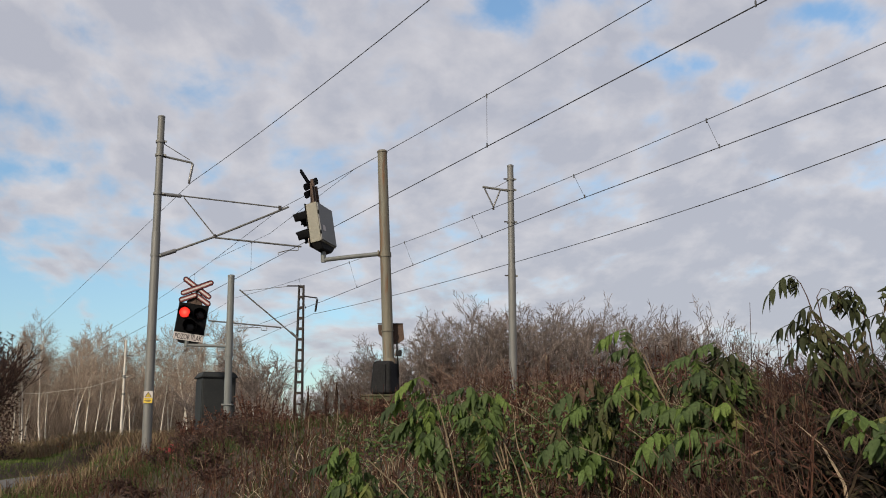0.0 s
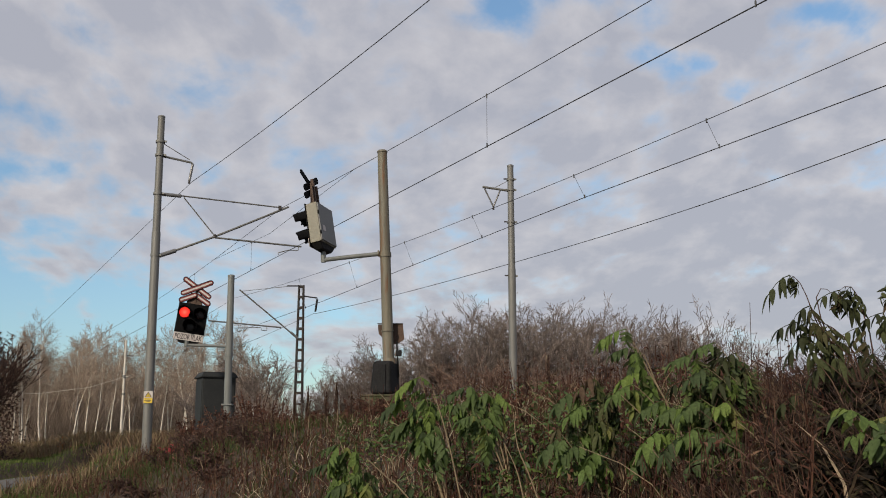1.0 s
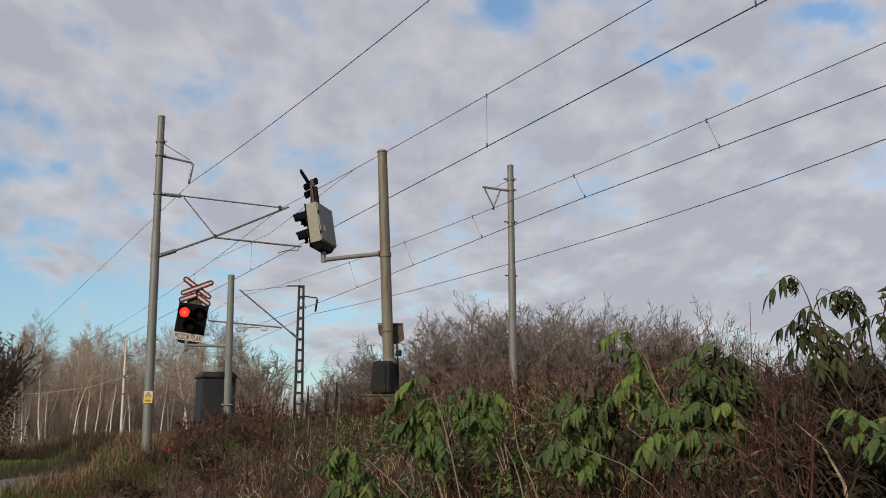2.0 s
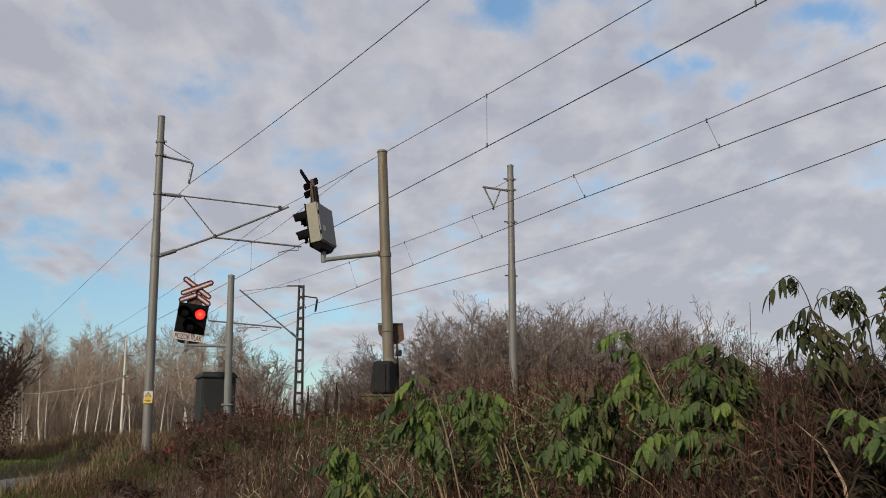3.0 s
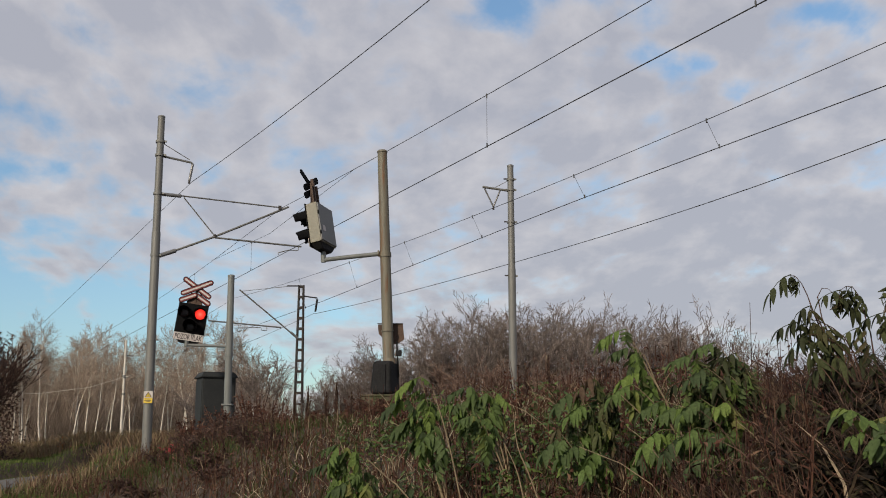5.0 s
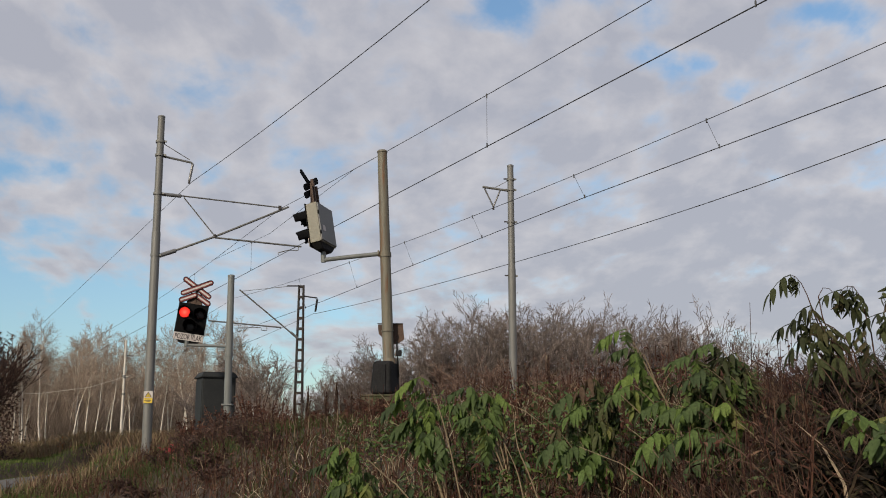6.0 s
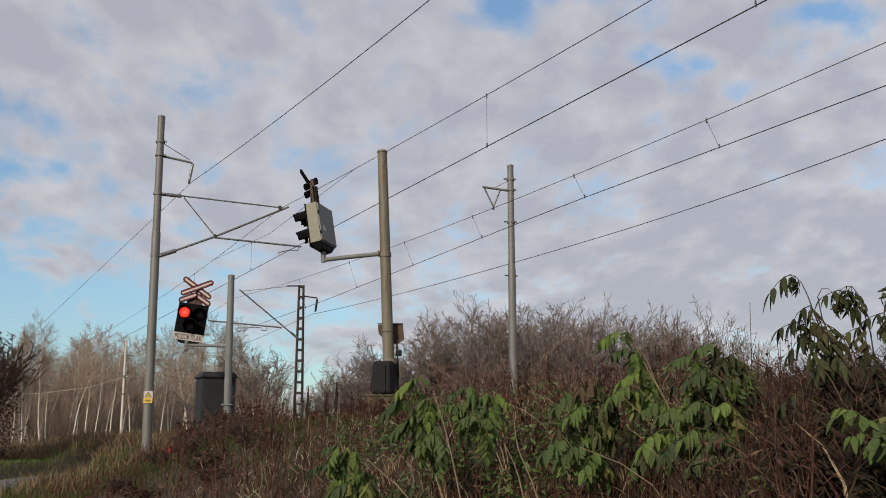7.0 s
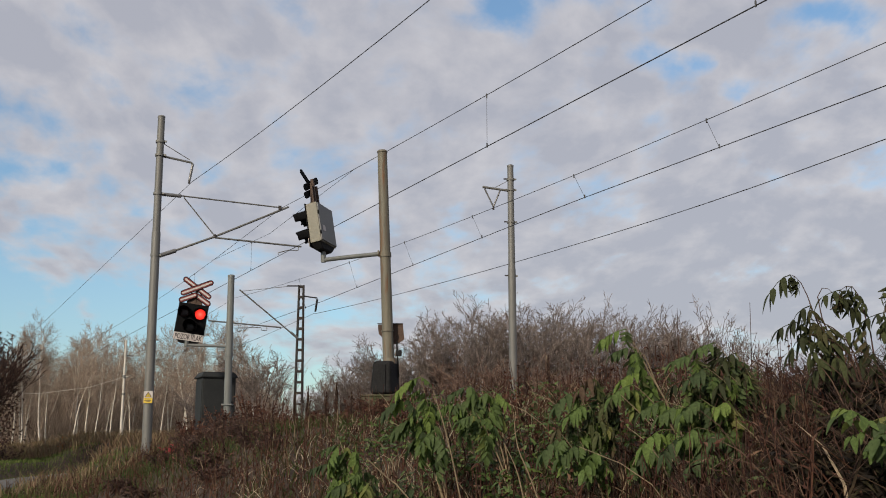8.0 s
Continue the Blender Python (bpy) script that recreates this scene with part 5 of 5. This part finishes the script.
# the tall elder's stems: points on the way, then start of the leaves, pairs, leaf size, share of leaves kept
TALL, TALL_STEMS = elder("elder", (2.35, 5.6), [
    {"by": [(2.23, 5.50, 1.89), (2.18, 5.50, 2.11), (2.10, 5.50, 2.21), (1.98, 5.50, 2.27), (1.89, 5.50, 2.25)], "leaves": (0.60, 7, 0.98, 0.8)},
    {"by": [(2.22, 5.50, 1.85), (2.15, 5.45, 2.06), (2.03, 5.45, 2.16), (1.93, 5.45, 2.18)], "leaves": (0.70, 4, 1.0, 0.85)},
    {"by": [(2.24, 5.50, 1.80), (2.08, 5.50, 2.06), (1.99, 5.50, 2.29), (1.95, 5.50, 2.42), (1.91, 5.50, 2.49), (1.87, 5.50, 2.51)], "leaves": (0.80, 3, 0.50, 0.9)},
    {"by": [(2.24, 5.45, 1.80), (2.07, 5.45, 2.09), (1.99, 5.45, 2.26), (1.95, 5.45, 2.35)], "leaves": (0.90, 1, 0.95, 1.0)},
    {"by": [(2.30, 5.50, 1.86), (2.29, 5.50, 2.14), (2.25, 5.50, 2.32), (2.22, 5.50, 2.42), (2.18, 5.50, 2.45), (2.13, 5.50, 2.42)], "leaves": (0.56, 5, 0.75, 0.75)},
    {"by": [(2.40, 5.50, 1.86), (2.42, 5.50, 2.20), (2.39, 5.50, 2.36), (2.40, 5.50, 2.47)], "leaves": (0.55, 6, 0.72, 0.8)},
    {"by": [(2.36, 5.45, 1.80), (2.36, 5.45, 2.14), (2.34, 5.45, 2.31)], "leaves": (0.62, 4, 0.80, 0.9)},
    {"by": [(2.28, 5.50, 1.80), (2.16, 5.50, 1.90), (2.12, 5.50, 1.99), (2.07, 5.50, 2.08)], "leaves": (0.55, 4, 0.7, 0.7)},
    {"by": [(2.24, 5.50, 1.80), (2.07, 5.50, 2.14), (2.01, 5.50, 2.37), (2.05, 5.50, 2.44), (2.10, 5.50, 2.40)], "leaves": (0.86, 2, 0.55, 0.7)},
    {"by": [(2.32, 5.50, 1.80), (2.26, 5.50, 2.08), (2.25, 5.50, 2.24)], "leaves": (0.58, 5, 0.85, 0.9)},
    {"by": [(2.20, 5.40, 1.72), (1.96, 5.40, 1.84), (1.84, 5.40, 1.87)], "leaves": (0.72, 2, 0.75, 0.6)}],
    DARKS, "tall dark-leaved elder with nodding stem tips", 1, thin=0.62, hang=(20, 85), wood=CANE)
elder("elder", (1.95, 6.1), [(1.45, 6.0, 2.13), (1.58, 6.0, 2.20), (1.70, 6.0, 2.14), (1.50, 5.9, 2.04), (1.63, 5.9, 2.00), (1.41, 6.0, 1.98), (1.76, 6.0, 2.03)], DARKS + LEAVES[:5], GREEN, 2, 0.68, 6, size=0.70, fill=0.9, thin=0.8, hang=(30, 88))
elder("elder", (1.80, 6.0), [(1.44, 5.8, 1.86), (1.59, 5.8, 1.85), (1.33, 5.9, 1.83), (1.26, 6.0, 1.86), (1.38, 5.7, 1.70), (1.51, 5.7, 1.68), (1.29, 5.7, 1.65), (1.39, 5.6, 1.57), (1.21, 5.8, 1.69)], LEAVES, "bright green low elder shrub with feathered leaves", 12, 0.62, 6, size=0.68, fill=0.85, thin=0.8)
elder("elder", (1.58, 6.5), [{"by": [(1.41, 6.4, 1.79), (1.31, 6.4, 1.99), (1.25, 6.4, 2.15), (1.17, 6.4, 2.21)], "leaves": (0.82, 3, 0.95, 0.95)}, {"by": [(1.41, 6.4, 1.79), (1.29, 6.4, 2.02), (1.22, 6.4, 2.16), (1.14, 6.4, 2.32)], "leaves": (0.99, 1, 0.5, 0.7)}, (1.23, 6.4, 2.08), (1.14, 6.3, 1.98)], DARKS[:3] + LEAVES[:5], GREEN, 3, 0.84, 2, size=0.95, fill=0.9, thin=0.8, hang=(45, 88))
elder("elder", (1.15, 6.5), [(0.93, 6.4, 2.04), (0.81, 6.4, 1.94), (1.04, 6.4, 1.94), (0.87, 6.3, 1.86), (0.97, 6.3, 1.77), (0.76, 6.3, 1.76)], DARKS + LEAVES[:5], GREEN, 13, 0.68, 5, size=0.74, fill=0.85, thin=0.8, hang=(30, 88))
elder("elder", (1.0, 6.3), [(0.81, 6.2, 1.63), (0.92, 6.2, 1.60), (0.70, 6.2, 1.67), (1.19, 6.2, 1.62)], LEAVES, GREEN, 14, 0.6, 3, size=0.8, fill=0.8, thin=0.8)
elder("elder", (0.50, 7.4), [(0.19, 7.4, 2.04), (0.11, 7.4, 1.93), (0.27, 7.4, 2.00), (0.23, 7.3, 1.83), (0.35, 7.4, 2.00)], LEAVES, GREEN, 4, 0.70, 4, size=0.85, fill=0.85)
elder("elder", (0.06, 7.4), [(-0.17, 7.4, 2.11), (-0.27, 7.4, 1.96), (-0.09, 7.4, 1.93), (-0.20, 7.4, 1.82), (-0.06, 7.3, 1.72)], LEAVES, GREEN, 5, 0.62, 4, size=0.8, fill=0.8)
elder("elder", (-0.45, 6.9), [(-0.68, 6.9, 1.64), (-0.58, 6.9, 1.61), (-0.73, 6.9, 1.52), (-0.53, 6.9, 1.47), (-0.61, 6.8, 1.40), (-0.47, 6.8, 1.39)], LEAVES, GREEN, 6, 0.58, 4, size=0.75, fill=0.85)
elder("elder", (-0.02, 6.3), [(-0.22, 6.3, 1.44), (-0.13, 6.3, 1.40), (-0.07, 6.3, 1.34), (-0.28, 6.3, 1.37)], DARKS[:3] + LEAVES[:5], GREEN, 7, 0.5, 3, size=0.8, fill=0.8)
elder("snowberry", (2.0, 4.5), [(1.76, 4.5, 1.76), (1.86, 4.4, 1.66), (1.92, 4.5, 1.74)], ROUND, "snowberry shrub with rounded pale green leaves", 8, 0.45, 5, "", 0.3, size=0.8, hang=(-20, 25))


def pale_cane(way):
    foot, step = Vector(way[-1]), (Vector(way[-1]) - Vector(way[-2])).normalized() * 0.05
    for k in range(60):
        if foot.z < ground_z(foot.x, foot.y) - 0.03:
            break
        foot = foot + step
        step.z -= 0.002
    t = thing("pale_cane", tuple(foot), "long pale dry cane leaning out of the bank", "cane", "pale canes")
    pts = [Vector((0, 0, 0))] + [Vector(p) - foot for p in reversed(way)]
    part("stalk", Geo().tube([through_points(pts, k / 9) for k in range(10)], [0.0062 - 0.0038 * k / 9 for k in range(10)], 6), STEM, t)


for way in ([(-0.06, 6.2, 1.93), (0.02, 6.2, 1.67), (0.10, 6.2, 1.31)], [(0.36, 6.2, 1.62), (0.43, 6.2, 1.47), (0.47, 6.2, 1.31)], [(0.42, 6.2, 1.80), (0.44, 6.2, 1.60), (0.52, 6.2, 1.40)], [(-0.45, 6.2, 1.53), (-0.33, 6.2, 1.42), (-0.21, 6.2, 1.31)],
            [(1.06, 6.2, 1.90), (1.23, 6.2, 1.73), (1.39, 6.2, 1.53)], [(1.32, 6.2, 1.57), (1.40, 6.2, 1.44), (1.51, 6.2, 1.28)]):
    pale_cane(way)


# ---------------------------------------------------------------- what moves
def motions():
    """The two red lamps flash in turn: each comes forward to its lens while lit. The tall elder's stems sway a little."""
    lit = ([(0.0, 0.10), (0.74, 1.30), (1.95, 2.47), (3.10, 3.70), (4.37, 4.98), (5.62, 6.23), (6.90, 7.54)],
           [(0.10, 0.735), (2.48, 3.10), (3.71, 4.36), (4.99, 5.61), (6.24, 6.89), (7.55, 8.1)])
    for lamp, x, spans in zip(FAR_LAMPS, (-0.16, 0.16), lit):
        on, off = pose(x, -0.026, 0.575), pose(x, 0.04, 0.575)
        rows, t = [], 0.0
        start_on = spans[0][0] <= 0.0
        rows.append((0.0, on if start_on else off))
        for a, b in spans:
            if a > 0.0:
                rows += [(a - 1 / 30, off), (a, on)]
            if b < 8.0:
                rows += [(b - 1 / 30, on), (b, off)]
        if rows[-1][0] < 8.0:
            rows.append((8.0, rows[-1][1]))
        walk(lamp, rows)
    for i, st in enumerate(TALL_STEMS):
        rows = []
        for k in range(17):
            t = k * 0.5
            drift = (0.75 if i in (4, 8) else 0.35) * smooth((t - 3.6) / 2.2) * (1 - 0.35 * smooth((t - 6.4) / 1.6))
            rows.append((t, pose(0, 0, 0, 0.10 * math.sin(1.9 * t + i), drift + 0.12 * math.sin(2.3 * t + 1.7 * i), 0)))
        walk(st, rows)


motions()
